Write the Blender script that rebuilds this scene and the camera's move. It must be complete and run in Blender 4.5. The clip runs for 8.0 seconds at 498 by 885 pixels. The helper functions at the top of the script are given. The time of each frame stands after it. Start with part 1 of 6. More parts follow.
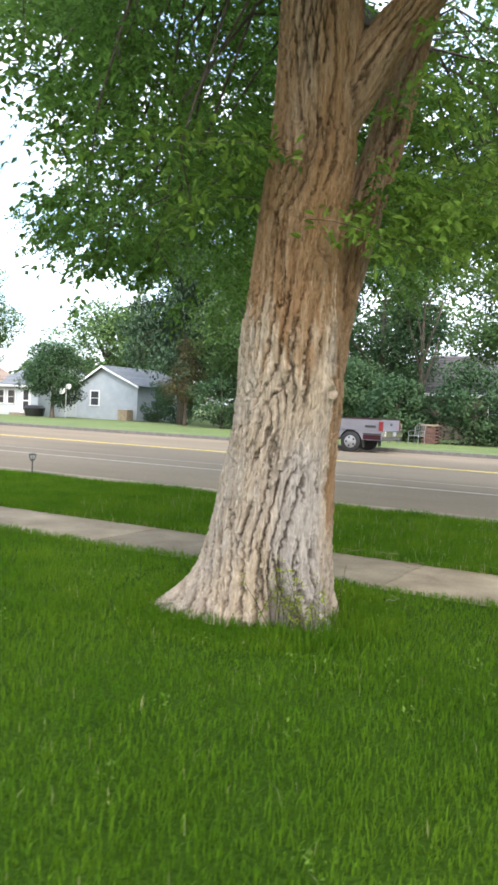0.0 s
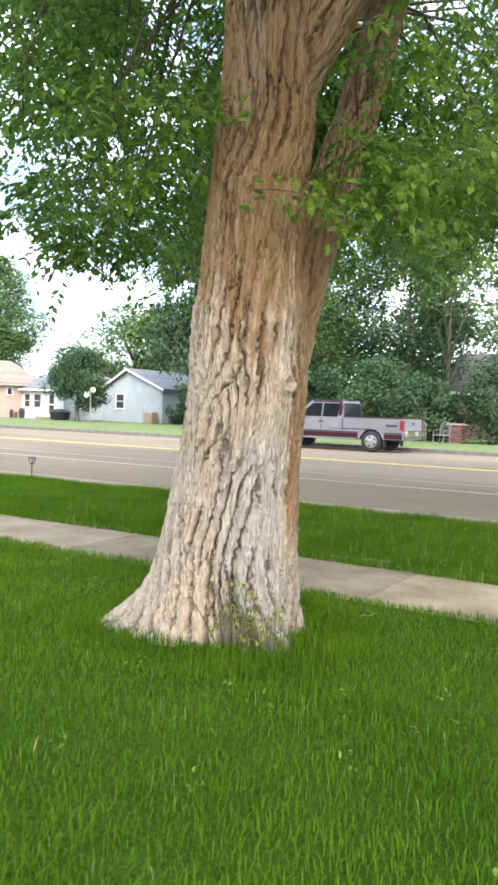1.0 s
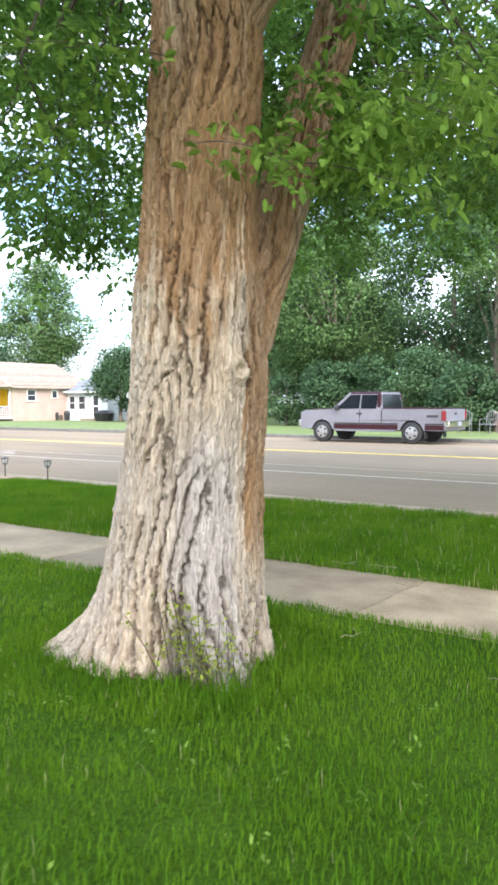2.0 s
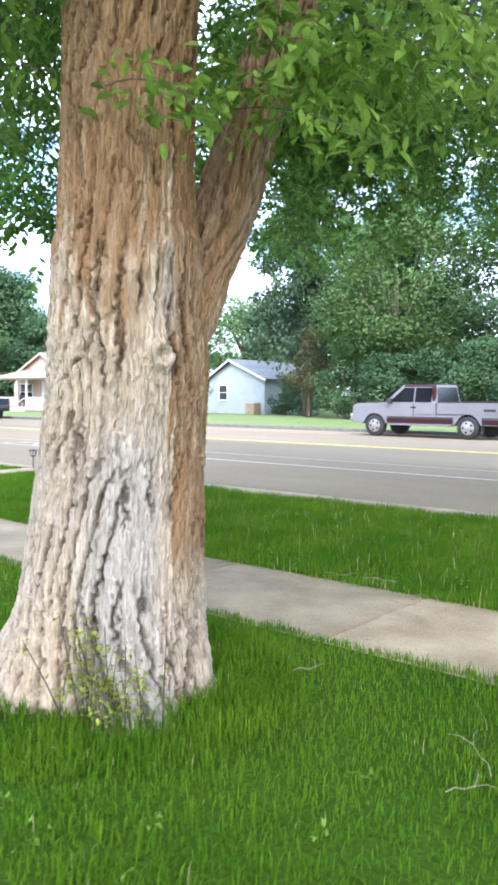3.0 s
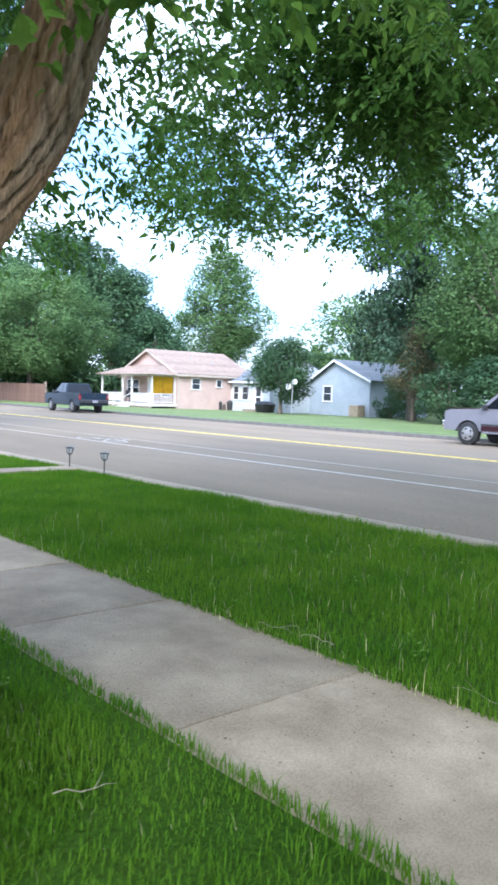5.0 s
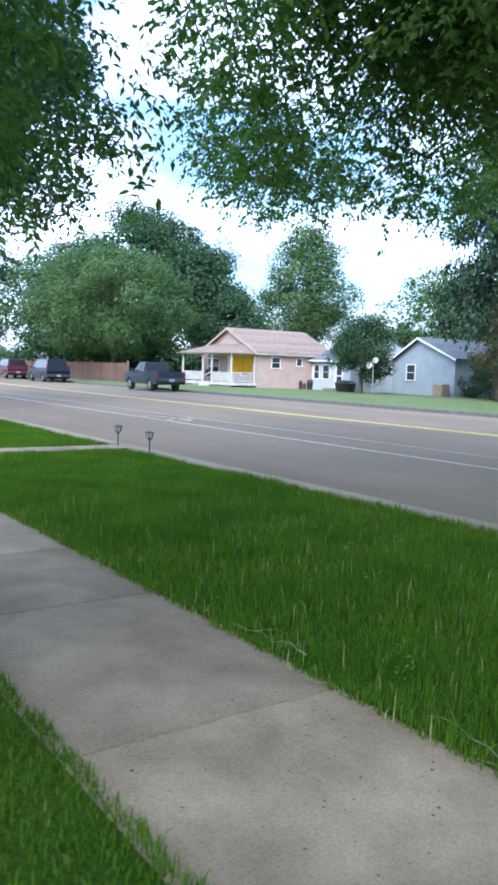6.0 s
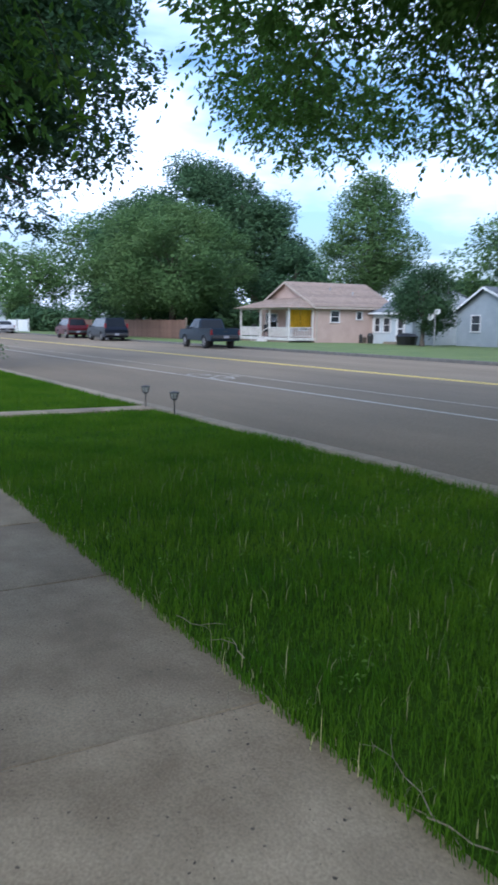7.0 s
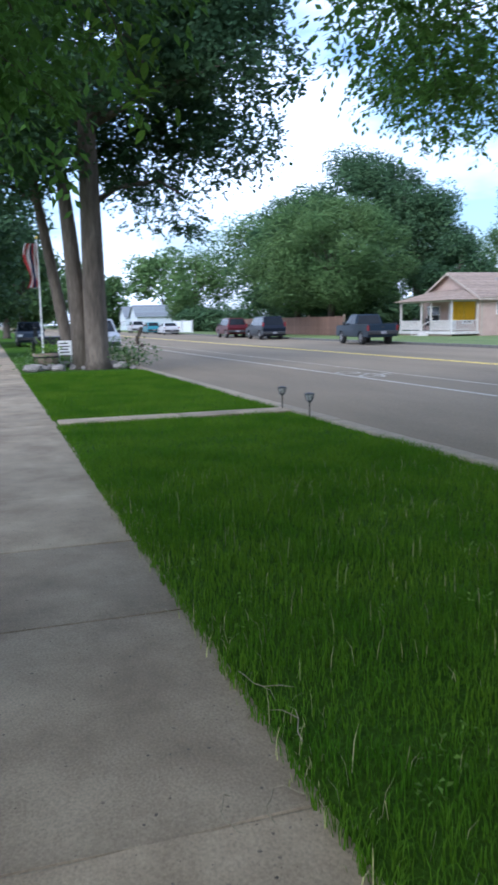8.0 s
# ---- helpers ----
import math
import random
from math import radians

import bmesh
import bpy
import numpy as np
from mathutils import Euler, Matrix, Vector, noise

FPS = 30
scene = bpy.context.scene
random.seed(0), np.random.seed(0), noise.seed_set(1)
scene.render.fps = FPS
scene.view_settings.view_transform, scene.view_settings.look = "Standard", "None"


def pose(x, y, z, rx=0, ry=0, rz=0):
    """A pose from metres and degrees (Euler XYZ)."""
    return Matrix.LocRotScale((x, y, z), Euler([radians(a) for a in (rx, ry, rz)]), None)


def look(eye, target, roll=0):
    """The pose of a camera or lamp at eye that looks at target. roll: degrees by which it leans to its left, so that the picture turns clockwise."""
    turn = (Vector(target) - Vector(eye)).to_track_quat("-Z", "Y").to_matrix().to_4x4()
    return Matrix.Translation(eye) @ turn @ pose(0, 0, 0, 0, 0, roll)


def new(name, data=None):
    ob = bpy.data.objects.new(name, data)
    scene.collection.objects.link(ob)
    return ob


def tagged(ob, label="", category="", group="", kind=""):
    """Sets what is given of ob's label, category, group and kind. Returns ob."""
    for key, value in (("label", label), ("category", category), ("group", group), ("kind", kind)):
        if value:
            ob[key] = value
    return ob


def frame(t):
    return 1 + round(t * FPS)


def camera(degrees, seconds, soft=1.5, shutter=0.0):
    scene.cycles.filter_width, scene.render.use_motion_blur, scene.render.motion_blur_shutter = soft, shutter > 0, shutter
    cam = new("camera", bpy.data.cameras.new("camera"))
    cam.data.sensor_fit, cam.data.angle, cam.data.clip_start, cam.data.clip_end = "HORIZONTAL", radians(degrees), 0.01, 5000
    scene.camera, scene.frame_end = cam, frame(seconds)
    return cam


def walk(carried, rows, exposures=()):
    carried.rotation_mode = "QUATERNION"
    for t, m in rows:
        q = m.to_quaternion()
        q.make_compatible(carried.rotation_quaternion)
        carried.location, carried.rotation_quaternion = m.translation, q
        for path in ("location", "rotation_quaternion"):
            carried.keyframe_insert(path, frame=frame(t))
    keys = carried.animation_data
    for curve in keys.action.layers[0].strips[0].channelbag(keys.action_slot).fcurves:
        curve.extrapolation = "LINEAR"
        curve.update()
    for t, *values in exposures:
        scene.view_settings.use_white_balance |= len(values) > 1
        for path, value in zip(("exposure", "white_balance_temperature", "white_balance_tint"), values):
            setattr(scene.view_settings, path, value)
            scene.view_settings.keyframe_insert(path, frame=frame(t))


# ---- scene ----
cam = camera(35.1, 8.0, soft=2.9, shutter=0.4)
PATH = [
    (0, (-0.792, 0.641, 1.487), (-1.762, 2.387, 1.395), 2.5),
    (0.5, (-0.666, 1.02, 1.481), (-1.646, 2.761, 1.39), 2.1),
    (1, (-0.624, 1.396, 1.457), (-1.666, 3.101, 1.367), 1.8),
    (1.5, (-0.586, 1.823, 1.444), (-1.685, 3.491, 1.349), 0.7),
    (3, (-0.397, 3.211, 1.434), (-1.684, 4.737, 1.313), 0.2),
    (3.5, (-0.378, 3.64, 1.441), (-1.735, 5.104, 1.311), 1.1),
    (4, (-0.354, 4.123, 1.449), (-1.727, 5.571, 1.319), 1.5),
    (5.5, (-0.288, 5.446, 1.475), (-1.87, 6.662, 1.332), 1.8),
    (6, (-0.346, 5.881, 1.453), (-1.98, 7.019, 1.268), 1.8),
    (6.5, (-0.408, 6.288, 1.473), (-2.06, 7.387, 1.218), 2.0),
    (7, (-0.498, 6.712, 1.472), (-2.21, 7.701, 1.172), 0.6),
    (7.5, (-0.731, 7.058, 1.48), (-2.537, 7.862, 1.178), -0.7),
    (8, (-0.937, 7.37, 1.477), (-2.816, 7.982, 1.171), -1.2),
]
EXPOSURES = [(0.0, 1.74, 6100, 11), (0.5, 1.94, 6100, 11), (1.5, 2.12, 6000, 11), (3.5, 2.38, 5450, 12), (4.2, 2.24, 5400, 12), (5.5, 1.68, 5000, 12), (6.5, 1.00, 5000, 12), (7.0, 0.64, 5000, 12), (8.0, 0.84, 5050, 12)]
walk(cam, [(t, look(eye, target, roll)) for t, eye, target, roll in PATH], EXPOSURES)

# ---- sky and sun ----
SUN_EL, SUN_AZ = 38.0, 138.0  # degrees; azimuth turns from +y towards +x
world = bpy.data.worlds.new("sky")
scene.world = world
world.use_nodes = True
wt = world.node_tree
wt.nodes.clear()
sky = wt.nodes.new("ShaderNodeTexSky")
sky.sky_type = "NISHITA"
sky.sun_disc = False
sky.sun_elevation, sky.sun_rotation = radians(SUN_EL), radians(SUN_AZ)
sky.air_density, sky.dust_density, sky.ozone_density = 1.0, 3.5, 1.2
wco = wt.nodes.new("ShaderNodeTexCoord")
wno = wt.nodes.new("ShaderNodeTexNoise")
wno.inputs["Scale"].default_value, wno.inputs["Detail"].default_value = 2.2, 6.0
wmp = wt.nodes.new("ShaderNodeMapping")
wmp.inputs["Scale"].default_value = (1.0, 1.0, 3.5)
wrp = wt.nodes.new("ShaderNodeValToRGB")
wrp.color_ramp.elements[0].position, wrp.color_ramp.elements[1].position = 0.41, 0.72
wmx = wt.nodes.new("ShaderNodeMix")
wmx.data_type = "RGBA"
wmx.inputs[7].default_value = (11.4, 11.6, 12.2, 1)
wbg = wt.nodes.new("ShaderNodeBackground")
wbg.inputs["Strength"].default_value = 0.15
wou = wt.nodes.new("ShaderNodeOutputWorld")
for a, b in ((wco.outputs["Generated"], wmp.inputs[0]), (wmp.outputs[0], wno.inputs["Vector"]), (wno.outputs["Fac"], wrp.inputs[0]),
             (wrp.outputs[0], wmx.inputs[0]), (sky.outputs[0], wmx.inputs[6]), (wmx.outputs[2], wbg.inputs[0]), (wbg.outputs[0], wou.inputs[0])):
    wt.links.new(a, b)
sun = new("sun", bpy.data.lights.new("sun", "SUN"))
sun.data.energy, sun.data.angle, sun.data.color = 0.55, radians(22), (1.0, 0.93, 0.84)
az, el = radians(SUN_AZ), radians(SUN_EL)
sun.matrix_world = look((0, 0, 30), (-30 * math.sin(az) * math.cos(el), -30 * math.cos(az) * math.cos(el), 30 - 30 * math.sin(el)))

# ---- materials ----


def surf(name, c1, c2, scale=8.0, rough=0.7, bump=0.0, bscale=60.0, metal=0.0, stretch=(1, 1, 1), vary="", amount=0.25, spec=0.5, through_light=0.0, fine=0.35, coat=0.0):
    """A surface with blotches between two colours, finer grain over them, and relief. vary: object or island, for pieces that differ."""
    m = bpy.data.materials.new(name)
    m.use_nodes = True
    nt = m.node_tree
    bs = nt.nodes["Principled BSDF"]
    co = nt.nodes.new("ShaderNodeTexCoord")
    mp = nt.nodes.new("ShaderNodeMapping")
    mp.inputs["Scale"].default_value = stretch
    nt.links.new(co.outputs["Object"], mp.inputs[0])
    n1 = nt.nodes.new("ShaderNodeTexNoise")
    n1.inputs["Scale"].default_value, n1.inputs["Detail"].default_value, n1.inputs["Roughness"].default_value = scale, 5.0, 0.6
    n2 = nt.nodes.new("ShaderNodeTexNoise")
    n2.inputs["Scale"].default_value, n2.inputs["Detail"].default_value = bscale, 4.0
    nt.links.new(mp.outputs[0], n1.inputs["Vector"])
    nt.links.new(mp.outputs[0], n2.inputs["Vector"])
    rp = nt.nodes.new("ShaderNodeValToRGB")
    rp.color_ramp.elements[0].position, rp.color_ramp.elements[1].position = 0.32, 0.68
    rp.color_ramp.elements[0].color, rp.color_ramp.elements[1].color = (*c1, 1), (*c2, 1)
    nt.links.new(n1.outputs["Fac"], rp.inputs[0])
    gr = nt.nodes.new("ShaderNodeMapRange")
    gr.inputs["From Min"].default_value, gr.inputs["From Max"].default_value = 0.25, 0.75
    gr.inputs["To Min"].default_value, gr.inputs["To Max"].default_value = 1 - fine, 1 + fine
    nt.links.new(n2.outputs["Fac"], gr.inputs["Value"])
    val = gr.outputs[0]
    if vary:
        src = nt.nodes.new("ShaderNodeObjectInfo" if vary == "object" else "ShaderNodeNewGeometry")
        vr = nt.nodes.new("ShaderNodeMapRange")
        vr.inputs["To Min"].default_value, vr.inputs["To Max"].default_value = 1 - amount, 1 + amount
        nt.links.new(src.outputs["Random" if vary == "object" else "Random Per Island"], vr.inputs["Value"])
        mu = nt.nodes.new("ShaderNodeMath")
        mu.operation = "MULTIPLY"
        nt.links.new(val, mu.inputs[0])
        nt.links.new(vr.outputs[0], mu.inputs[1])
        val = mu.outputs[0]
    hs = nt.nodes.new("ShaderNodeHueSaturation")
    nt.links.new(rp.outputs[0], hs.inputs["Color"])
    nt.links.new(val, hs.inputs["Value"])
    nt.links.new(hs.outputs[0], bs.inputs["Base Color"])
    bs.inputs["Roughness"].default_value, bs.inputs["Metallic"].default_value = rough, metal
    bs.inputs["Specular IOR Level"].default_value = spec
    bs.inputs["Coat Weight"].default_value = coat
    bs.inputs["Coat Roughness"].default_value = 0.08
    if bump:
        bp = nt.nodes.new("ShaderNodeBump")
        bp.inputs["Strength"].default_value, bp.inputs["Distance"].default_value = 1.0, bump
        nt.links.new(n2.outputs["Fac"], bp.inputs["Height"])
        nt.links.new(bp.outputs[0], bs.inputs["Normal"])
    if through_light:
        tr = nt.nodes.new("ShaderNodeBsdfTranslucent")
        mx = nt.nodes.new("ShaderNodeMixShader")
        mx.inputs[0].default_value = through_light
        nt.links.new(hs.outputs[0], tr.inputs["Color"])
        nt.links.new(bs.outputs[0], mx.inputs[1])
        nt.links.new(tr.outputs[0], mx.inputs[2])
        nt.links.new(mx.outputs[0], nt.nodes["Material Output"].inputs["Surface"])
    return m


def glass(name, tint=(0.02, 0.025, 0.03)):
    return surf(name, tint, tint, 3, 0.06, fine=0.1, spec=0.8)


M_SOIL = surf("lawn_soil", (0.035, 0.080, 0.006), (0.060, 0.115, 0.010), 1.2, 0.95, 0.02, 40, spec=0.05)
M_FARLAWN = surf("far_lawn", (0.088, 0.135, 0.028), (0.150, 0.188, 0.050), 0.5, 0.9, 0.03, 25, fine=0.5)
M_GRASS = surf("grass_blades", (0.062, 0.148, 0.006), (0.124, 0.220, 0.012), 1.1, 0.65, vary="island", amount=0.14, through_light=0.4, spec=0.06)
M_DRY = surf("dry_blades", (0.30, 0.27, 0.11), (0.22, 0.24, 0.08), 3, 0.7, vary="island", amount=0.4)
M_ASPHALT = surf("asphalt", (0.198, 0.158, 0.105), (0.266, 0.211, 0.141), 0.35, 0.9, 0.006, 90, spec=0.15, fine=0.28, stretch=(0.25, 1, 1))
M_CONCRETE = surf("concrete", (0.205, 0.154, 0.093), (0.372, 0.296, 0.192), 1.7, 0.88, 0.003, 90, vary="object", amount=0.17, fine=0.24)
M_KERB = surf("kerb_concrete", (0.23, 0.185, 0.122), (0.34, 0.28, 0.188), 4, 0.9, 0.006, 50, vary="object", amount=0.12)
M_WHITE_LINE = surf("white_road_paint", (0.36, 0.31, 0.235), (0.60, 0.53, 0.42), 5, 0.7, 0.002, 80, fine=0.35)
M_YELLOW_LINE = surf("yellow_road_paint", (0.84, 0.60, 0.10), (0.92, 0.70, 0.16), 6, 0.7, 0.002, 80, fine=0.3)
M_LEAF = surf("street_tree_leaves", (0.086, 0.170, 0.028), (0.138, 0.238, 0.048), 0.6, 0.5, vary="island", amount=0.4, through_light=0.6, spec=0.12, fine=0.15)
M_LEAF_LIGHT = surf("light_green_leaves", (0.135, 0.235, 0.030), (0.195, 0.30, 0.050), 1.5, 0.5, vary="island", amount=0.35, through_light=0.5, spec=0.12, fine=0.15)
M_LEAF_FAR = surf("broadleaf_crown", (0.092, 0.165, 0.056), (0.148, 0.225, 0.080), 0.25, 0.6, vary="island", amount=0.2, through_light=0.3, spec=0.06, fine=0.2)
# Darker copy for dark trees; on others its colour stands in for shade.
M_LEAF_DARK = surf("dark_and_shaded_crown", (0.055, 0.106, 0.050), (0.092, 0.152, 0.068), 0.25, 0.6, vary="island", amount=0.2, through_light=0.3, spec=0.06, fine=0.2)
M_NEEDLE = surf("spruce_needles", (0.030, 0.062, 0.034), (0.058, 0.098, 0.050), 0.4, 0.65, vary="island", amount=0.4, through_light=0.15, spec=0.25, fine=0.2)
M_RUST = surf("rusty_foliage", (0.085, 0.085, 0.036), (0.150, 0.118, 0.050), 0.6, 0.7, vary="island", amount=0.4, through_light=0.3, spec=0.2)
M_BARK_FAR = surf("grey_bark", (0.070, 0.056, 0.042), (0.150, 0.122, 0.092), 4, 0.95, 0.03, 18, stretch=(1, 1, 0.15), fine=0.4)
M_BARK_BRANCH = surf("branch_bark", (0.055, 0.042, 0.030), (0.10, 0.078, 0.055), 6, 0.95, 0.01, 30, stretch=(1, 1, 0.3), fine=0.4)


def bark_material():
    """Furrowed bark: weathered grey on the plates, brown in the furrows and, darkened to hold crown shade, on the upper
    trunk.
    """
    m = bpy.data.materials.new("furrowed_bark")
    m.use_nodes = True
    nt = m.node_tree
    bs = nt.nodes["Principled BSDF"]
    co = nt.nodes.new("ShaderNodeTexCoord")
    mp = nt.nodes.new("ShaderNodeMapping")
    mp.inputs["Scale"].default_value = (1, 1, 0.16)
    nt.links.new(co.outputs["Object"], mp.inputs[0])
    at = nt.nodes.new("ShaderNodeAttribute")
    at.attribute_name = "plate"
    wn = nt.nodes.new("ShaderNodeAttribute")
    wn.attribute_name = "warm"

    def noisy(scale, detail=5.0):
        n = nt.nodes.new("ShaderNodeTexNoise")
        n.inputs["Scale"].default_value, n.inputs["Detail"].default_value = scale, detail
        nt.links.new(mp.outputs[0], n.inputs["Vector"])
        return n

    def blend(fac, a, b, mode="MIX"):
        x = nt.nodes.new("ShaderNodeMix")
        x.data_type, x.blend_type = "RGBA", mode
        for sock, v in ((x.inputs[0], fac), (x.inputs[6], a), (x.inputs[7], b)):
            if isinstance(v, (tuple, float)):
                sock.default_value = v
            else:
                nt.links.new(v, sock)
        return x.outputs[2]

    def tones(*stops):
        r = nt.nodes.new("ShaderNodeValToRGB")
        r.color_ramp.elements.new(0.4)
        for e, p, c in zip(r.color_ramp.elements, (0.0, 0.4, 1.0), stops):
            e.position, e.color = p, (*c, 1)
        nt.links.new(wn.outputs["Fac"], r.inputs[0])
        return r.outputs[0]

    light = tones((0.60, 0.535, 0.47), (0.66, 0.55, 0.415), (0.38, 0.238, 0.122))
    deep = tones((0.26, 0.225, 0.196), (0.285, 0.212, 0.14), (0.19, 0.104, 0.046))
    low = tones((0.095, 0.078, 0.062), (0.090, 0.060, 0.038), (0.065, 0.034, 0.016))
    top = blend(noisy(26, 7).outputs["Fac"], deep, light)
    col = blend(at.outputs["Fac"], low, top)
    gr = nt.nodes.new("ShaderNodeMapRange")
    gr.inputs["From Min"].default_value, gr.inputs["From Max"].default_value = 0.25, 0.75
    gr.inputs["To Min"].default_value, gr.inputs["To Max"].default_value = 0.70, 1.30
    fine = noisy(85, 7)
    nt.links.new(fine.outputs["Fac"], gr.inputs["Value"])
    hs = nt.nodes.new("ShaderNodeHueSaturation")
    nt.links.new(col, hs.inputs["Color"])
    nt.links.new(gr.outputs[0], hs.inputs["Value"])
    nt.links.new(hs.outputs[0], bs.inputs["Base Color"])
    bs.inputs["Roughness"].default_value, bs.inputs["Specular IOR Level"].default_value = 0.92, 0.25
    bp = nt.nodes.new("ShaderNodeBump")
    bp.inputs["Strength"].default_value, bp.inputs["Distance"].default_value = 1.0, 0.030
    nt.links.new(fine.outputs["Fac"], bp.inputs["Height"])
    nt.links.new(bp.outputs[0], bs.inputs["Normal"])
    return m


M_BARK = bark_material()

# ---- mesh helpers ----
rng = np.random.default_rng(7)


def mesh_np(name, verts, faces, material, smooth=False):
    """A mesh from an array of corners and an array of faces that all have the same number of corners."""
    me = bpy.data.meshes.new(name)
    verts, faces = np.asarray(verts, np.float32), np.asarray(faces, np.int32)
    k = faces.shape[1]
    me.vertices.add(len(verts))
    me.vertices.foreach_set("co", verts.ravel())
    me.loops.add(faces.size)
    me.loops.foreach_set("vertex_index", faces.ravel())
    me.polygons.add(len(faces))
    me.polygons.foreach_set("loop_start", np.arange(len(faces), dtype=np.int32) * k)
    me.update(calc_edges=True)
    me.polygons.foreach_set("use_smooth", np.full(len(faces), smooth))
    me.materials.append(material)
    return me


def under(ob, parent):
    if parent is not None:
        ob.parent = parent
    return ob


def part(name, bm, material, parent, label="", smooth=False):
    me = bpy.data.meshes.new(name)
    bm.to_mesh(me)
    bm.free()
    me.materials.append(material)
    if smooth:
        me.polygons.foreach_set("use_smooth", np.full(len(me.polygons), True))
    ob = under(new(name, me), parent)
    return tagged(ob, label) if label else ob


def thing(name, label, category, at=(0, 0, 0), turn=0.0, group="", kind=""):
    ob = new(name)
    ob.matrix_basis = pose(*at, 0, 0, turn)
    return tagged(ob, label, category, group, kind)


def box(bm, x0, x1, y0, y1, z0, z1, bevel=0.0):
    vs = [bm.verts.new((x, y, z)) for x in (x0, x1) for y in (y0, y1) for z in (z0, z1)]
    fs = [bm.faces.new([vs[i] for i in f]) for f in ((0, 1, 3, 2), (4, 6, 7, 5), (0, 4, 5, 1), (2, 3, 7, 6), (0, 2, 6, 4), (1, 5, 7, 3))]
    if bevel:
        es = list({e for f in fs for e in f.edges})
        bmesh.ops.bevel(bm, geom=es, offset=bevel, segments=1, affect="EDGES")
    return bm


def boxes(*rows, bevel=0.0):
    bm = bmesh.new()
    for r in rows:
        b = bmesh.new()
        box(b, *r, bevel=bevel)
        me = bpy.data.meshes.new("x")
        b.to_mesh(me)
        b.free()
        bm.from_mesh(me)
        bpy.data.meshes.remove(me)
    return bm


def tube(bm, pts, radii, n=8, caps=True):
    """A round bar along points."""
    pts = [Vector(p) for p in pts]
    rings = []
    ref = Vector((0.31, 0.87, 0.2)).normalized()
    for i, p in enumerate(pts):
        d = (pts[min(i + 1, len(pts) - 1)] - pts[max(i - 1, 0)]).normalized()
        a = d.cross(ref if abs(d.dot(ref)) < 0.95 else Vector((1, 0, 0))).normalized()
        b = d.cross(a)
        r = radii[i] if isinstance(radii, (list, tuple)) else radii
        rings.append([bm.verts.new(p + (a * math.cos(k * 2 * math.pi / n) + b * math.sin(k * 2 * math.pi / n)) * r) for k in range(n)])
    for r0, r1 in zip(rings, rings[1:]):
        for k in range(n):
            bm.faces.new((r0[k], r0[(k + 1) % n], r1[(k + 1) % n], r1[k]))
    if caps:
        bm.faces.new(rings[0][::-1])
        bm.faces.new(rings[-1])
    return bm


def bar(pts, radii, n=8):
    return tube(bmesh.new(), pts, radii, n)


def prism(outline, y0, y1, bevel=0.0):
    """A side outline in x and z, pulled from y0 to y1."""
    bm = bmesh.new()
    a = [bm.verts.new((x, y0, z)) for x, z in outline]
    b = [bm.verts.new((x, y1, z)) for x, z in outline]
    n = len(outline)
    bm.faces.new(a)
    bm.faces.new(b[::-1])
    for i in range(n):
        bm.faces.new((a[i], b[i], b[(i + 1) % n], a[(i + 1) % n]))
    bmesh.ops.recalc_face_normals(bm, faces=bm.faces)
    if bevel:
        bmesh.ops.bevel(bm, geom=list(bm.edges), offset=bevel, segments=2, affect="EDGES")
    return bm


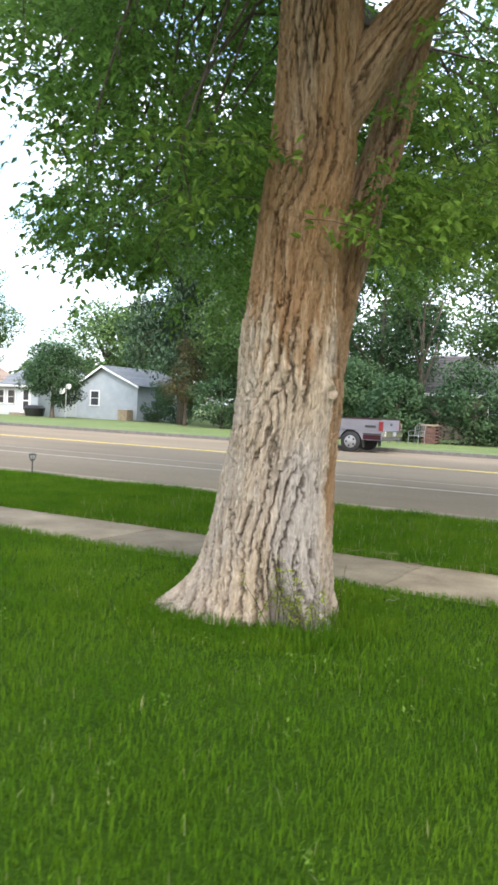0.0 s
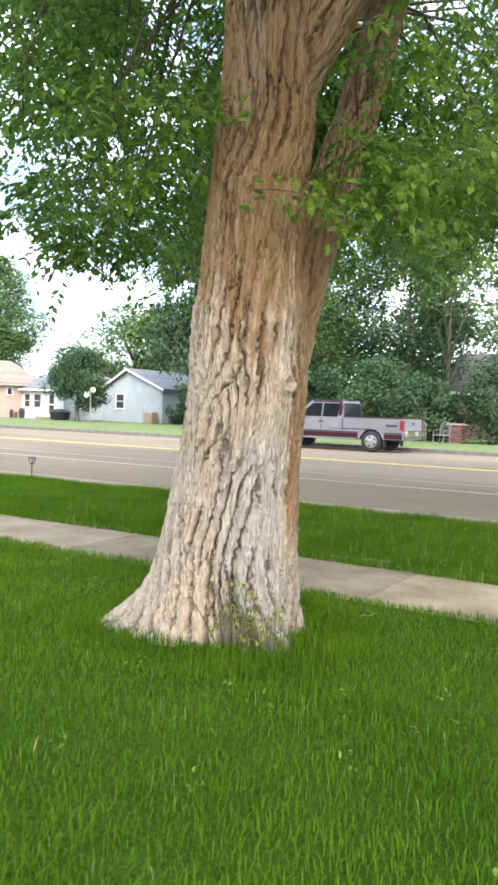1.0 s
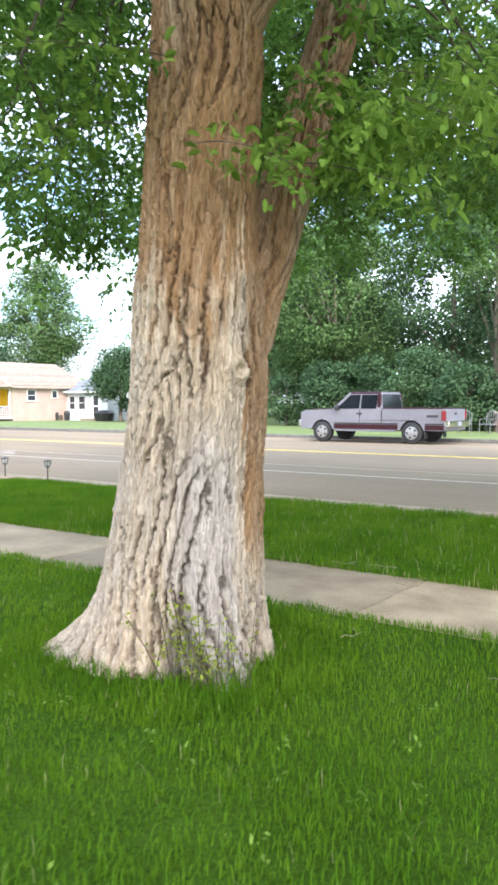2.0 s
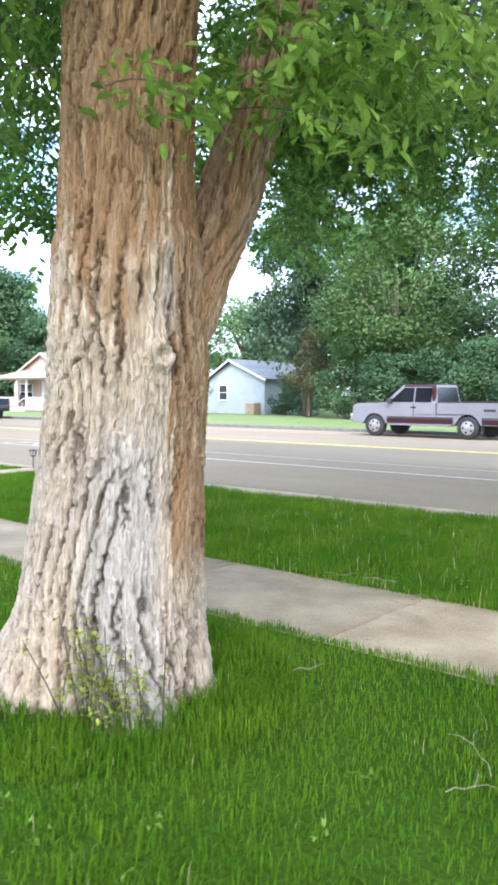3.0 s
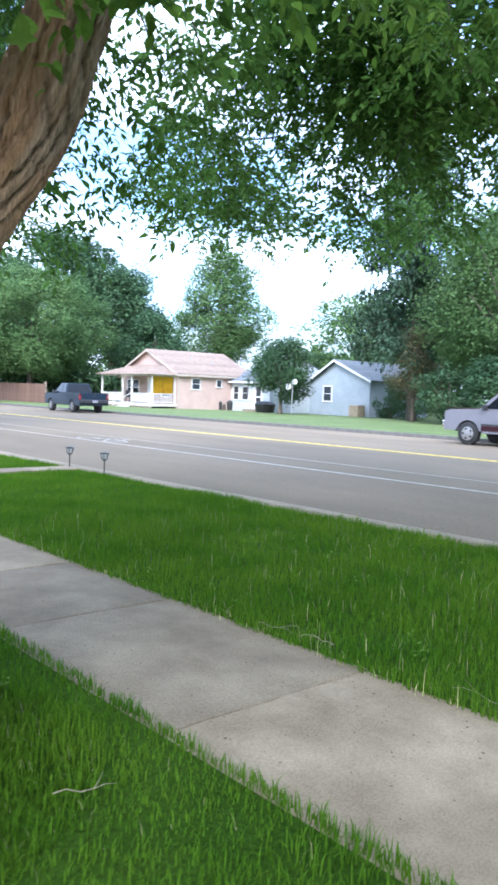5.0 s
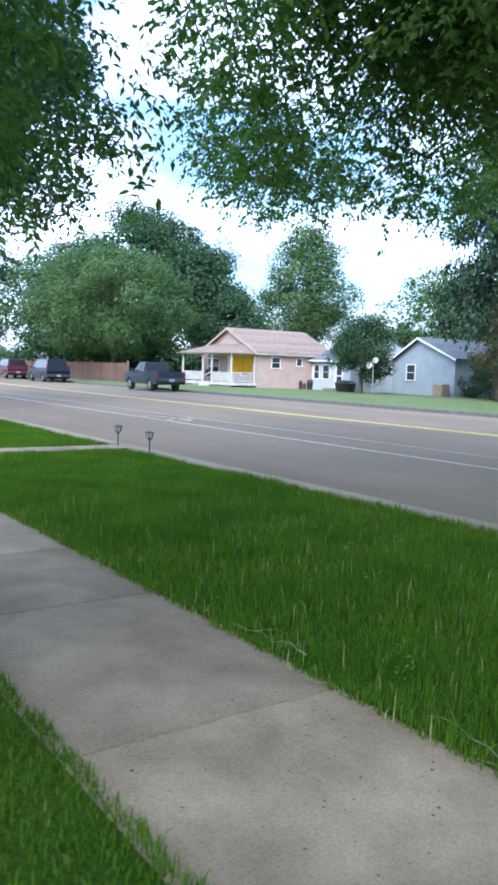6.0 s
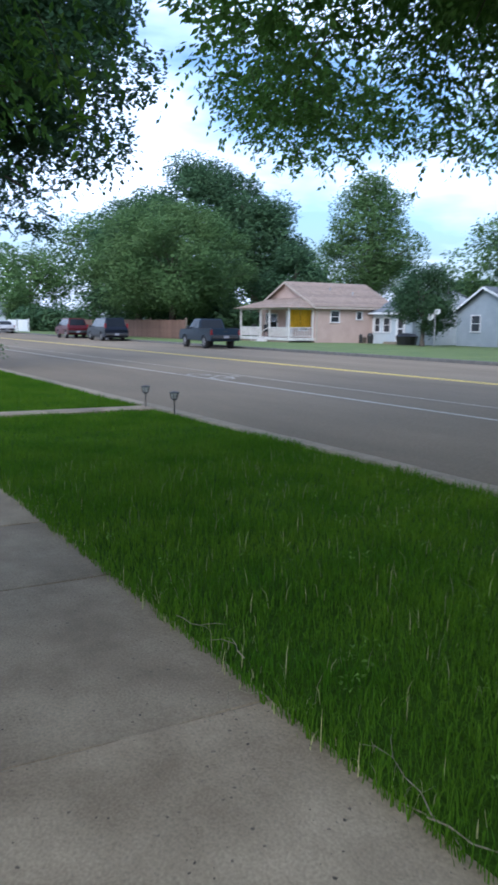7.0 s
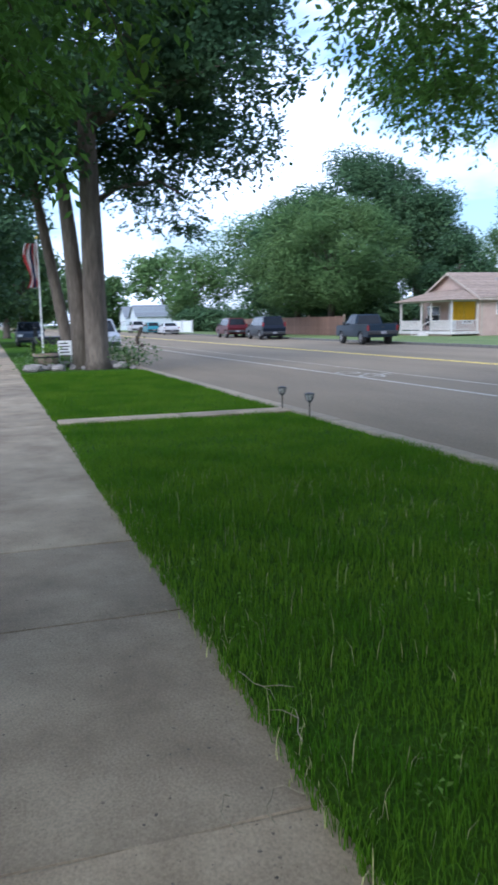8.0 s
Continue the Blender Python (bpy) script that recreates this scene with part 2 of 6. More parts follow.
def leaf_mesh(name, pos, size, material, droop=0.4, aspect=0.45, pieces=2, ways=None, puff=None):
    """Many single leaves, each a bent blade folded at its midrib, about the given places. ways: their directions and sides; puff: the way out of the
    leaf's clump, towards which simple far leaves are rounded."""
    n = len(pos)
    size = np.broadcast_to(size, (n,))[:, None]
    yaw = rng.uniform(0, 2 * np.pi, n)
    tilt = rng.normal(-droop, 0.55, n)
    d = np.stack([np.cos(yaw) * np.cos(tilt), np.sin(yaw) * np.cos(tilt), np.sin(tilt)], 1)
    s = np.stack([-np.sin(yaw), np.cos(yaw), rng.normal(0, 0.5, n)], 1)
    s /= np.linalg.norm(s, axis=1)[:, None]
    if ways is not None:
        d, s = ways
    up = np.cross(d, s)
    w = size * aspect * 0.5
    if pieces == 3:
        row = [pos]
        for f, g in ((0.22, 0.75), (0.48, 1.0), (0.75, 0.66)):
            c = pos + d * size * f - up * size * 0.10 * f * f
            row += [c + s * w * g + up * w * 0.3 * g, c, c - s * w * g + up * w * 0.3 * g]
        row.append(pos + d * size - up * size * 0.14)
        k = np.arange(n)[:, None] * 11
        f = np.concatenate([k + np.array([t]) for t in ((0, 1, 2), (0, 2, 3), (1, 4, 5), (1, 5, 2), (2, 5, 6), (2, 6, 3), (4, 7, 8), (4, 8, 5), (5, 8, 9), (5, 9, 6), (7, 10, 8), (8, 10, 9))])
        return mesh_np(name, np.stack(row, 1).reshape(-1, 3), f, material)
    if pieces == 1:
        v = np.stack([pos, pos + d * size * 0.5 + s * w, pos + d * size, pos + d * size * 0.5 - s * w], 1)
        f = np.arange(4 * n).reshape(n, 4)
        if puff is None:
            return mesh_np(name, v.reshape(-1, 3), f, material)
        own = np.cross(v[:, 1] - v[:, 0], v[:, 2] - v[:, 0])
        own /= np.linalg.norm(own, axis=1)[:, None] + 1e-9
        back = (own * puff).sum(1) < 0
        f[back] = f[back][:, ::-1]
        own[back] *= -1
        soft = 0.75 * puff + 0.55 * own
        soft /= np.linalg.norm(soft, axis=1)[:, None] + 1e-9
        me = mesh_np(name, v.reshape(-1, 3), f, material, True)
        me.normals_split_custom_set_from_vertices(np.repeat(soft, 4, axis=0).astype(np.float32))
        return me
    v = np.stack([pos, pos + d * size * 0.42 + s * w + up * w * 0.35, pos + d * size - up * size * 0.12, pos + d * size * 0.42 - s * w + up * w * 0.35, pos + d * size * 0.5], 1)
    k = np.arange(n)[:, None] * 5
    f = np.concatenate([k + np.array([[0, 1, 4]]), k + np.array([[1, 2, 4]]), k + np.array([[0, 4, 3]]), k + np.array([[4, 2, 3]])])
    return mesh_np(name, v.reshape(-1, 3), f, material)


def vnoise(u, v, period, seed):
    """Smooth noise over u, which repeats after period cells, and v."""
    r = np.random.default_rng(seed).random((period, 4096))
    iu, iv = np.floor(u).astype(int), np.floor(v).astype(int)
    fu, fv = u - iu, v - iv
    fu, fv = fu * fu * (3 - 2 * fu), fv * fv * (3 - 2 * fv)
    g = lambda a, b: r[a % period, b % 4096]
    return (g(iu, iv) * (1 - fu) + g(iu + 1, iv) * fu) * (1 - fv) + (g(iu, iv + 1) * (1 - fu) + g(iu + 1, iv + 1) * fu) * fv


def bark_trunk(name, zs, cx, cy, rr, lobes, ntheta, around, seed, depth, warm_from, parent, foot=0.0):
    """A trunk along a nearly upright line, with plates and furrows of bark in its mesh."""
    # the back, which faces neither lawn nor walk, is coarser
    th = np.concatenate([np.linspace(-2.8, 1.7, ntheta, endpoint=False), np.linspace(1.7, 2 * np.pi - 2.8, 40, endpoint=False)])
    T, Z = np.meshgrid(th, zs)
    U = T / (2 * np.pi)
    # Two families of wandering furrows cross and leave long, interlacing ridges.
    sway = 0.02 * np.sin(Z * 1.3) + 0.03 * (vnoise(U * 5, Z * 1.3, 5, seed + 1) - 0.5)
    twist = U + sway
    jag = 0.30 * (vnoise(U * around * 4, Z * 30, around * 4, seed + 6) - 0.5) + 0.20 * (vnoise(U * around * 8, Z * 75, around * 8, seed + 13) - 0.5)

    def furrows(count, wander, pitch, k):
        near = None
        for q in range(2):
            slant = (1 - 2 * q) * (0.62 / pitch) * Z
            a = twist * count + slant + wander * (vnoise(U * (count // 3), Z / pitch + 7 * q, count // 3, seed + k + q) - 0.5) + jag
            f = np.abs(a - np.round(a)) * 2
            # a furrow closes here and there
            f = f + 0.75 * np.clip(vnoise(U * (count // 2), Z / pitch * 1.4, count // 2, seed + k + 4 + q) - 0.52, 0, 1) * 2
            near = f if near is None else np.minimum(near, f)
        return near

    f1 = furrows(around, 2.6, 0.46, 20)
    f2 = furrows(around * 3, 2.4, 0.20, 40)
    sm = vnoise(twist * around * 9, Z * 34, around * 9, seed + 4)
    flake = vnoise(twist * around * 5, Z * 60 + 3 * vnoise(U * around * 5, Z * 9, around * 5, seed + 14), around * 5, seed + 15)
    strand = vnoise(twist * around * 5, Z * 5.5, around * 5, seed + 12)
    fade = np.clip(1.9 * vnoise(U * 13, Z * 2.3, 13, seed + 61) - 0.10, 0.5, 1)
    hb = 1 - (1 - np.clip(f1 / 0.33, 0, 1) ** 0.9) * fade
    fibre = vnoise(twist * around * 10, Z * 7, around * 10, seed + 62)
    crack = np.clip((vnoise(twist * around * 2, Z * 17, around * 2, seed + 63) - 0.22) / 0.12, 0, 1)
    hm = np.clip(f2 / 0.40, 0, 1) ** 0.7
    h = 0.56 * hb + 0.18 * hm * (0.3 + 0.7 * hb) + 0.12 * strand + 0.12 * fibre + 0.08 * crack + 0.10 * sm + 0.16 * np.round(flake * 3) / 3
    R = np.interp(Z, *rr)
    for ang, amp, wid, fall in lobes:
        dd = np.abs((T - radians(ang) + np.pi) % (2 * np.pi) - np.pi)
        R = R + amp * np.exp(-((dd / wid) ** 2)) * np.exp(-np.maximum(Z, 0) / fall)
    R = R + 0.03 * (vnoise(U * 7, Z * 1.6, 7, seed + 8) - 0.5)
    lip = Z - 2.05 - 0.07 * np.sin(2 * T + 0.6) - 0.16 * (vnoise(U * 11, Z * 2.0, 11, seed + 16) - 0.5) - 0.05 * (vnoise(U * 40, Z * 9.0, 40, seed + 17) - 0.5)
    R = R + foot * (0.013 * np.exp(-((lip / 0.04) ** 2)) * (0.35 + vnoise(U * 14, Z * 3, 14, seed + 18)) - 0.010 * np.clip(lip / 0.12, 0, 1))
    R = R + depth * (h - 0.75)
    knot = np.hypot(((T + 0.33 + np.pi) % (2 * np.pi) - np.pi) * 0.36, Z - 1.614)
    R = R + foot * 0.028 * (np.exp(-((knot - 0.045) / 0.028) ** 2) - 0.5 * np.exp(-((knot / 0.02) ** 2)))
    X, Y = np.interp(Z, *cx) + R * np.cos(T), np.interp(Z, *cy) + R * np.sin(T)
    v = np.stack([X, Y, Z], -1).reshape(-1, 3)
    m, n = T.shape
    i = np.arange(m - 1)[:, None] * n + np.arange(n)[None, :]
    j = np.arange(m - 1)[:, None] * n + (np.arange(n)[None, :] + 1) % n
    me = mesh_np(name, v, np.stack([i, j, j + n, i + n], -1).reshape(-1, 4), M_BARK, True)
    T1 = (T + np.pi) % (2 * np.pi) - np.pi
    patch = vnoise(U * 9, Z * 1.1, 9, seed + 9)
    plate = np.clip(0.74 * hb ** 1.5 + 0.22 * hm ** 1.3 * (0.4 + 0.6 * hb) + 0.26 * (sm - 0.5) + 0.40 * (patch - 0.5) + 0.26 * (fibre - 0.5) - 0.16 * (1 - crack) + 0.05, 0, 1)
    upper = np.clip(((lip + 0.15 + 0.40 * (strand - 0.5) + 0.7 * (patch - 0.5)) if foot else Z - warm_from) / 0.5, 0, 1)
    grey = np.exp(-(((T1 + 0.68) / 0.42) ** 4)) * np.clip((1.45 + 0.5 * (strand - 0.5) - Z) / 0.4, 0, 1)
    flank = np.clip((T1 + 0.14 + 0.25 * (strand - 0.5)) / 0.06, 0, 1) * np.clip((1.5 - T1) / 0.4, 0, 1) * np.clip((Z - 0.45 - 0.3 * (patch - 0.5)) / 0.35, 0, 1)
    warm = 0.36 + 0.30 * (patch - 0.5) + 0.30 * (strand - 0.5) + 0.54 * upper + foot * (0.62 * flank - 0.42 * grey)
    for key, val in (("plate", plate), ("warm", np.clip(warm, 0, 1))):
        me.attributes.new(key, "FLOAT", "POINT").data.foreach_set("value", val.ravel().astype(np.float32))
    return under(new(name, me), parent)


# ---- ground, road, pavement ----
Y_IN, Y_OUT, Y_KERB, Y_FAR = 6.93, 8.26, 12.02, 29.2


def strip(name, profile, x0, x1, nx, material, label, category):
    """A sheet along x with a cross-section in y and z."""
    xs = np.linspace(x0, x1, nx)
    v = np.array([(x, y, z) for x in xs for y, z in profile])
    k = len(profile)
    f = [(i * k + j, (i + 1) * k + j, (i + 1) * k + j + 1, i * k + j + 1) for i in range(nx - 1) for j in range(k - 1)]
    return tagged(new(name, mesh_np(name, v, f, material)), label, category, kind="structure")


strip("ground", [(-1600, 0), (-40, 0), (Y_IN - 0.01, 0), (Y_IN, -0.1), (Y_OUT, -0.1), (Y_OUT + 0.01, 0), (Y_KERB - 0.01, 0), (Y_KERB, -0.3), (Y_FAR + 0.15, -0.3)], -1600, 1600, 40, M_SOIL,
      "green lawn soil beneath thick grass", "ground")
strip("ground", [(Y_FAR + 0.15, -0.3), (Y_FAR + 0.16, 0.13), (36, 0.11), (42, 0.07), (50, -0.06), (80, -0.05), (1600, 0)], -1600, 1600, 40, M_FARLAWN,
      "mown pale green lawn across the road", "ground")


def road_z(y):
    return float(np.interp(y, [12.2, 16.6, 22.0, 27.0, 29.2], [-0.13, -0.065, 0.0, 0.02, 0.0]))


strip("road", [(y, road_z(y)) for y in (12.2, 14.4, 16.6, 19.3, 22.0, 24.5, 27.0, 29.2)], -1600, 1600, 60, M_ASPHALT, "worn grey asphalt street with painted lines", "road")


def painted_line(y, w, material, label):
    z = road_z(y) + 0.006
    strip("road_marking", [(y - w / 2, z), (y + w / 2, z)], -600, 300, 30, material, label, "road marking")


painted_line(16.63, 0.13, M_WHITE_LINE, "solid white painted line on asphalt")
painted_line(18.0, 0.075, M_WHITE_LINE, "thin faded white painted line on asphalt")
painted_line(21.97, 0.13, M_YELLOW_LINE, "double yellow centre line on asphalt")
painted_line(22.19, 0.13, M_YELLOW_LINE, "double yellow centre line on asphalt")

# ---- grass ----


def grass(name, x0, x1, y0, y1, density, height, width, material, label, keep=None, plain=False):
    n = int((x1 - x0) * (y1 - y0) * density)
    x, y = rng.uniform(x0, x1, n), rng.uniform(y0, y1, n)
    clump = vnoise(x * 1.7 + 300, y * 1.7 + 300, 4096, 5) * 0.6 + vnoise(x * 6 + 900, y * 6 + 900, 4096, 6) * 0.4
    ok = np.ones(n, bool) if keep is None else keep(x, y)
    x, y, clump = x[ok], y[ok], clump[ok]
    n = len(x)
    h = height * (0.45 + 0.9 * clump) * rng.uniform(0.55, 1.25, n)
    yaw = rng.uniform(0, 2 * np.pi, n)
    lean = rng.uniform(0.1, 0.75, n)
    dx, dy = np.cos(yaw), np.sin(yaw)
    w = width * rng.uniform(0.6, 1.2, n) * 0.5
    z0 = np.zeros(n) - 0.01
    base = np.stack([x, y, z0], 1)
    side = np.stack([-dy, dx, np.zeros(n)], 1) * w[:, None]
    fwd = np.stack([dx, dy, np.zeros(n)], 1)
    mid = base + fwd * (h * lean * 0.3)[:, None] + np.array([0, 0, 1]) * (h * 0.6)[:, None]
    tip = base + fwd * (h * lean)[:, None] + np.array([0, 0, 1]) * (h * (1 - 0.25 * lean))[:, None]
    if plain:
        v = np.stack([base - side, base + side, tip], 1).reshape(-1, 3)
        return tagged(new(name, mesh_np(name, v, np.arange(3 * n).reshape(n, 3), material)), label, "grass", kind="stuff")
    v = np.stack([base - side, base + side, mid + side * 0.8, mid - side * 0.8, tip], 1).reshape(-1, 3)
    k = np.arange(n)[:, None] * 5
    f = np.concatenate([k + np.array([[0, 1, 2]]), k + np.array([[0, 2, 3]]), k + np.array([[3, 2, 4]])])
    return tagged(new(name, mesh_np(name, v, f, material)), label, "grass", kind="stuff")


def off_tree(x, y):
    return np.hypot(x + 3.42, y - 5.72) > 0.42


PATH_X0, PATH_X1 = -13.25, -12.72


def off_path(x, y):
    return (x < PATH_X0) | (x > PATH_X1)


grass("grass", -7.5, 0.0, 1.2, Y_IN + 0.06, 2050, 0.08, 0.0068, M_GRASS, "thick green lawn grass round the tree", off_tree)
grass("grass", -26, -7.5, 1.0, Y_IN + 0.04, 600, 0.09, 0.018, M_GRASS, "thick green lawn grass beside the sidewalk", None, True)
grass("grass", -9.5, -0.4, Y_OUT - 0.04, Y_KERB - 0.10, 2250, 0.10, 0.0066, M_GRASS, "long unmown green grass on the verge")
grass("grass", -25.5, -9.5, Y_OUT - 0.03, Y_KERB - 0.10, 1400, 0.09, 0.014, M_GRASS, "mown green grass on the verge", off_path, True)
grass("grass", -45, 10, Y_FAR + 0.25, 36, 160, 0.07, 0.03, M_FARLAWN, "mown pale grass across the road", None, True)
grass("grass", 0.0, 5.0, 0.5, Y_IN + 0.04, 500, 0.09, 0.016, M_GRASS, "thick green lawn grass beside the sidewalk", None, True)
grass("grass", -0.4, 5.0, Y_OUT - 0.03, Y_KERB, 500, 0.09, 0.016, M_GRASS, "green grass on the verge", None, True)


def ring(x, y):
    d = np.hypot(x + 3.45, y - 5.70)
    return (d > 0.5) & (d < 1.05)


def ragged_in(x, y):
    return y < Y_IN + 0.02 + 0.05 * vnoise(x * 9 + 500, y * 0 + 1, 4096, 21)


def ragged_out(x, y):
    return y > Y_OUT - 0.05 * vnoise(x * 9 + 500, y * 0 + 3, 4096, 22)


grass("grass", -4.7, -2.3, 4.5, 6.9, 2600, 0.13, 0.006, M_GRASS, "longer grass round the foot of the tree", ring)
grass("grass", -9, 2.5, Y_IN, Y_IN + 0.2, 3500, 0.085, 0.0055, M_GRASS, "grass growing over the sidewalk edge", ragged_in)
grass("grass", -9, 2.5, Y_OUT - 0.2, Y_OUT, 3500, 0.09, 0.0055, M_GRASS, "grass growing over the sidewalk edge", ragged_out)
grass("dry_grass", -8, 2.0, Y_OUT - 0.07, Y_OUT + 0.10, 260, 0.07, 0.006, M_DRY, "dry clippings along the sidewalk edge")
grass("dry_grass", -4.6, -2.4, 4.6, 6.7, 160, 0.07, 0.007, M_DRY, "dry clippings round the foot of the tree", ring)
grass("dry_grass", -6, 1.5, 2.0, Y_IN + 0.05, 22, 0.10, 0.0036, M_DRY, "dry straw-coloured stalks in the lawn", off_tree)
grass("dry_grass", -4.0, -3.2, 6.15, 6.65, 420, 0.05, 0.006, M_DRY, "dry worn patch in the lawn by the sidewalk")
grass("dry_grass", -8, 1.5, Y_OUT - 0.05, Y_KERB, 35, 0.16, 0.004, M_DRY, "dry straw-coloured stalks in the verge")

# ---- the big street tree ----
TREE = thing("street_tree", "old street tree with thick deeply furrowed bark and a spreading crown", "tree", (-3.4, 5.74, 0))
shift = Matrix.Translation((3.4, -5.74, 0))


def at_tree(ob):
    ob.matrix_parent_inverse = shift
    return ob


zs = np.concatenate([np.linspace(-0.12, 3.4, 340), np.linspace(3.41, 4.6, 50), np.linspace(4.65, 7.5, 16)])
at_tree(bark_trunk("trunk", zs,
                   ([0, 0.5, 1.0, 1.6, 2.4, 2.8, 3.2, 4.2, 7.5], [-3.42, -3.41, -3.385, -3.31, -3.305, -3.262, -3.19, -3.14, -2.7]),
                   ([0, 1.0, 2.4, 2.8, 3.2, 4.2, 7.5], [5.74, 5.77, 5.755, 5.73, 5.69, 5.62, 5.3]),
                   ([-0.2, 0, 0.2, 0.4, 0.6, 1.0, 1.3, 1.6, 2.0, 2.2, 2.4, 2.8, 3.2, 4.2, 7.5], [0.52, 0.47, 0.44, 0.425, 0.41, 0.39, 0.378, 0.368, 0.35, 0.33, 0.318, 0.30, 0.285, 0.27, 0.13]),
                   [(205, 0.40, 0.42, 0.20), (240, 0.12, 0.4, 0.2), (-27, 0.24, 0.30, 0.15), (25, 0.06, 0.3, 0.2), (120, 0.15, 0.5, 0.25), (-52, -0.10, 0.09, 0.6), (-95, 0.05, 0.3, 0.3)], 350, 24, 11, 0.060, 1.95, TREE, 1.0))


def limb(pts, radii, parent, material=M_BARK_BRANCH, n=10, name="limb"):
    """A tapering bough through points, smoothed and a little crooked."""
    P = np.array(pts, float)
    s = np.linspace(0, len(P) - 1, 4 * (len(P) - 1) + 1)
    Q = np.stack([np.interp(s, range(len(P)), P[:, c]) for c in range(3)], 1)
    for _ in range(2):
        Q[1:-1] = 0.25 * Q[:-2] + 0.5 * Q[1:-1] + 0.25 * Q[2:]
    Q[1:-1] += rng.normal(0, 0.015, Q[1:-1].shape)
    R = list(np.interp(s, range(len(P)), radii))
    return part(name, bar([tuple(q) for q in Q], R, n), material, parent, smooth=True), Q


# The second leader, which leaves the trunk low down.
# Its full dark brown tone puts the shade on it into the bark.
LIM = np.linspace(0, 1, 190)
zz = 1.5 + LIM * 4.3
at_tree(bark_trunk("leader", zz,
                   ([1.5, 1.75, 1.9, 2.0, 2.2, 2.4, 2.6, 3.0, 3.6, 4.5, 5.8], [-3.17, -3.165, -3.175, -3.205, -3.225, -3.245, -3.235, -3.17, -3.05, -2.95, -2.8]),
                   ([1.5, 1.75, 1.9, 2.0, 2.2, 2.4, 2.6, 3.0, 3.6, 4.5, 5.8], [5.85, 5.965, 6.04, 6.11, 6.255, 6.375, 6.45, 6.56, 6.72, 7.0, 7.4]),
                   ([1.5, 1.75, 1.9, 2.2, 2.5, 2.8, 3.4, 4.5, 5.8], [0.10, 0.15, 0.156, 0.15, 0.165, 0.16, 0.15, 0.13, 0.10]), [], 150, 13, 31, 0.045, 1.5, TREE))
# A heavy bough that leaves the trunk above the fork and leans over the lawn.
at_tree(bark_trunk("main_bough", np.linspace(3.25, 5.9, 110),
                   ([3.25, 3.6, 4.0, 4.6, 5.9], [-3.08, -2.98, -2.78, -2.35, -1.3]),
                   ([3.25, 3.6, 4.0, 4.6, 5.9], [5.68, 5.74, 5.86, 6.05, 6.5]),
                   ([3.25, 3.6, 4.0, 4.6, 5.9], [0.12, 0.19, 0.185, 0.16, 0.11]), [], 130, 13, 57, 0.045, 1.5, TREE))

# Boughs that carry the crown.
BOUGHS = []
for k, (z0, ang, reach, rise) in enumerate(((4.2, 55, 12.5, 3.2), (4.6, 95, 11.0, 3.8), (5.0, 120, 9.0, 4.5), (5.2, 20, 9.0, 4.2), (5.6, -40, 8.0, 4.4), (6.0, 215, 7.0, 5.0), (6.4, 270, 7.5, 4.5), (6.8, 150, 6.0, 6.0))):
    bx, by = np.interp(z0, [3.2, 4.2, 7.5], [-3.19, -3.14, -2.7]), np.interp(z0, [3.2, 4.2, 7.5], [5.69, 5.62, 5.3])
    a = radians(ang + 40 if k < 3 else ang)
    pts = [(bx, by, z0)] + [(bx + math.cos(a + 0.12 * i) * reach * i / 4, by + math.sin(a + 0.12 * i) * reach * i / 4, z0 + rise * math.sin(i / 4 * 1.7)) for i in range(1, 5)]
    ob, Q = limb(pts, [0.13, 0.10, 0.075, 0.05, 0.025], TREE, n=9)
    at_tree(ob)
    BOUGHS.append(Q)
BOUGH_PTS = np.concatenate(BOUGHS)


def gap_side(x, y):
    """Positive on the street side of the open strip of sky above the sidewalk."""
    return y - (7.6 + 0.40 * (-0.94 - x))


# Hanging clumps of the crown.
clumps = []
tries = 0
while len(clumps) < 240 and tries < 6000:
    tries += 1
    r, a = 15.0 * math.sqrt(rng.uniform(0.02, 1)), rng.uniform(0, 2 * math.pi)
    x, y = -3.3 + r * math.cos(a), 5.7 + r * math.sin(a)
    z = 4.6 + 0.02 * r + rng.gamma(1.6, 0.9) + (0.6 if y < 3 else 0)
    if z > 11 or (x < -4.5 and -0.5 < gap_side(x, y) < 1.5) or (x < -5 and gap_side(x, y) <= -0.5 and z < 7.5):
        continue
    if math.hypot(x + 0.6, y - 4.5) < 4.5 and z < 5.4:
        continue
    clumps.append((x, y, z, rng.uniform(0.7, 1.3)))
# Low tresses towards the street.
for x, y, z in ((-8.9, 11.4, 4.7), (-9.6, 12.6, 4.4), (-10.6, 13.6, 4.5), (-11.4, 14.9, 4.7), (-9.4, 14.9, 4.4), (-10.4, 16.4, 4.6), (-8.0, 13.2, 4.6), (-7.2, 14.6, 4.5), (-8.4, 16.2, 4.4), (-6.2, 12.6, 4.7), (-5.2, 14.0, 4.5),
                (-3.6, 12.2, 4.3), (-2.4, 11.4, 4.1), (-4.6, 11.0, 4.6), (-1.0, 12.6, 4.3), (-6.8, 9.9, 4.9), (-7.6, 11.2, 4.8), (-12.6, 16.2, 5.2), (-6.4, 16.4, 4.3), (-3.2, 15.0, 4.4), (-1.4, 9.4, 3.7), (-2.6, 9.0, 3.9)):
    clumps.append((x, y, z, 1.05))


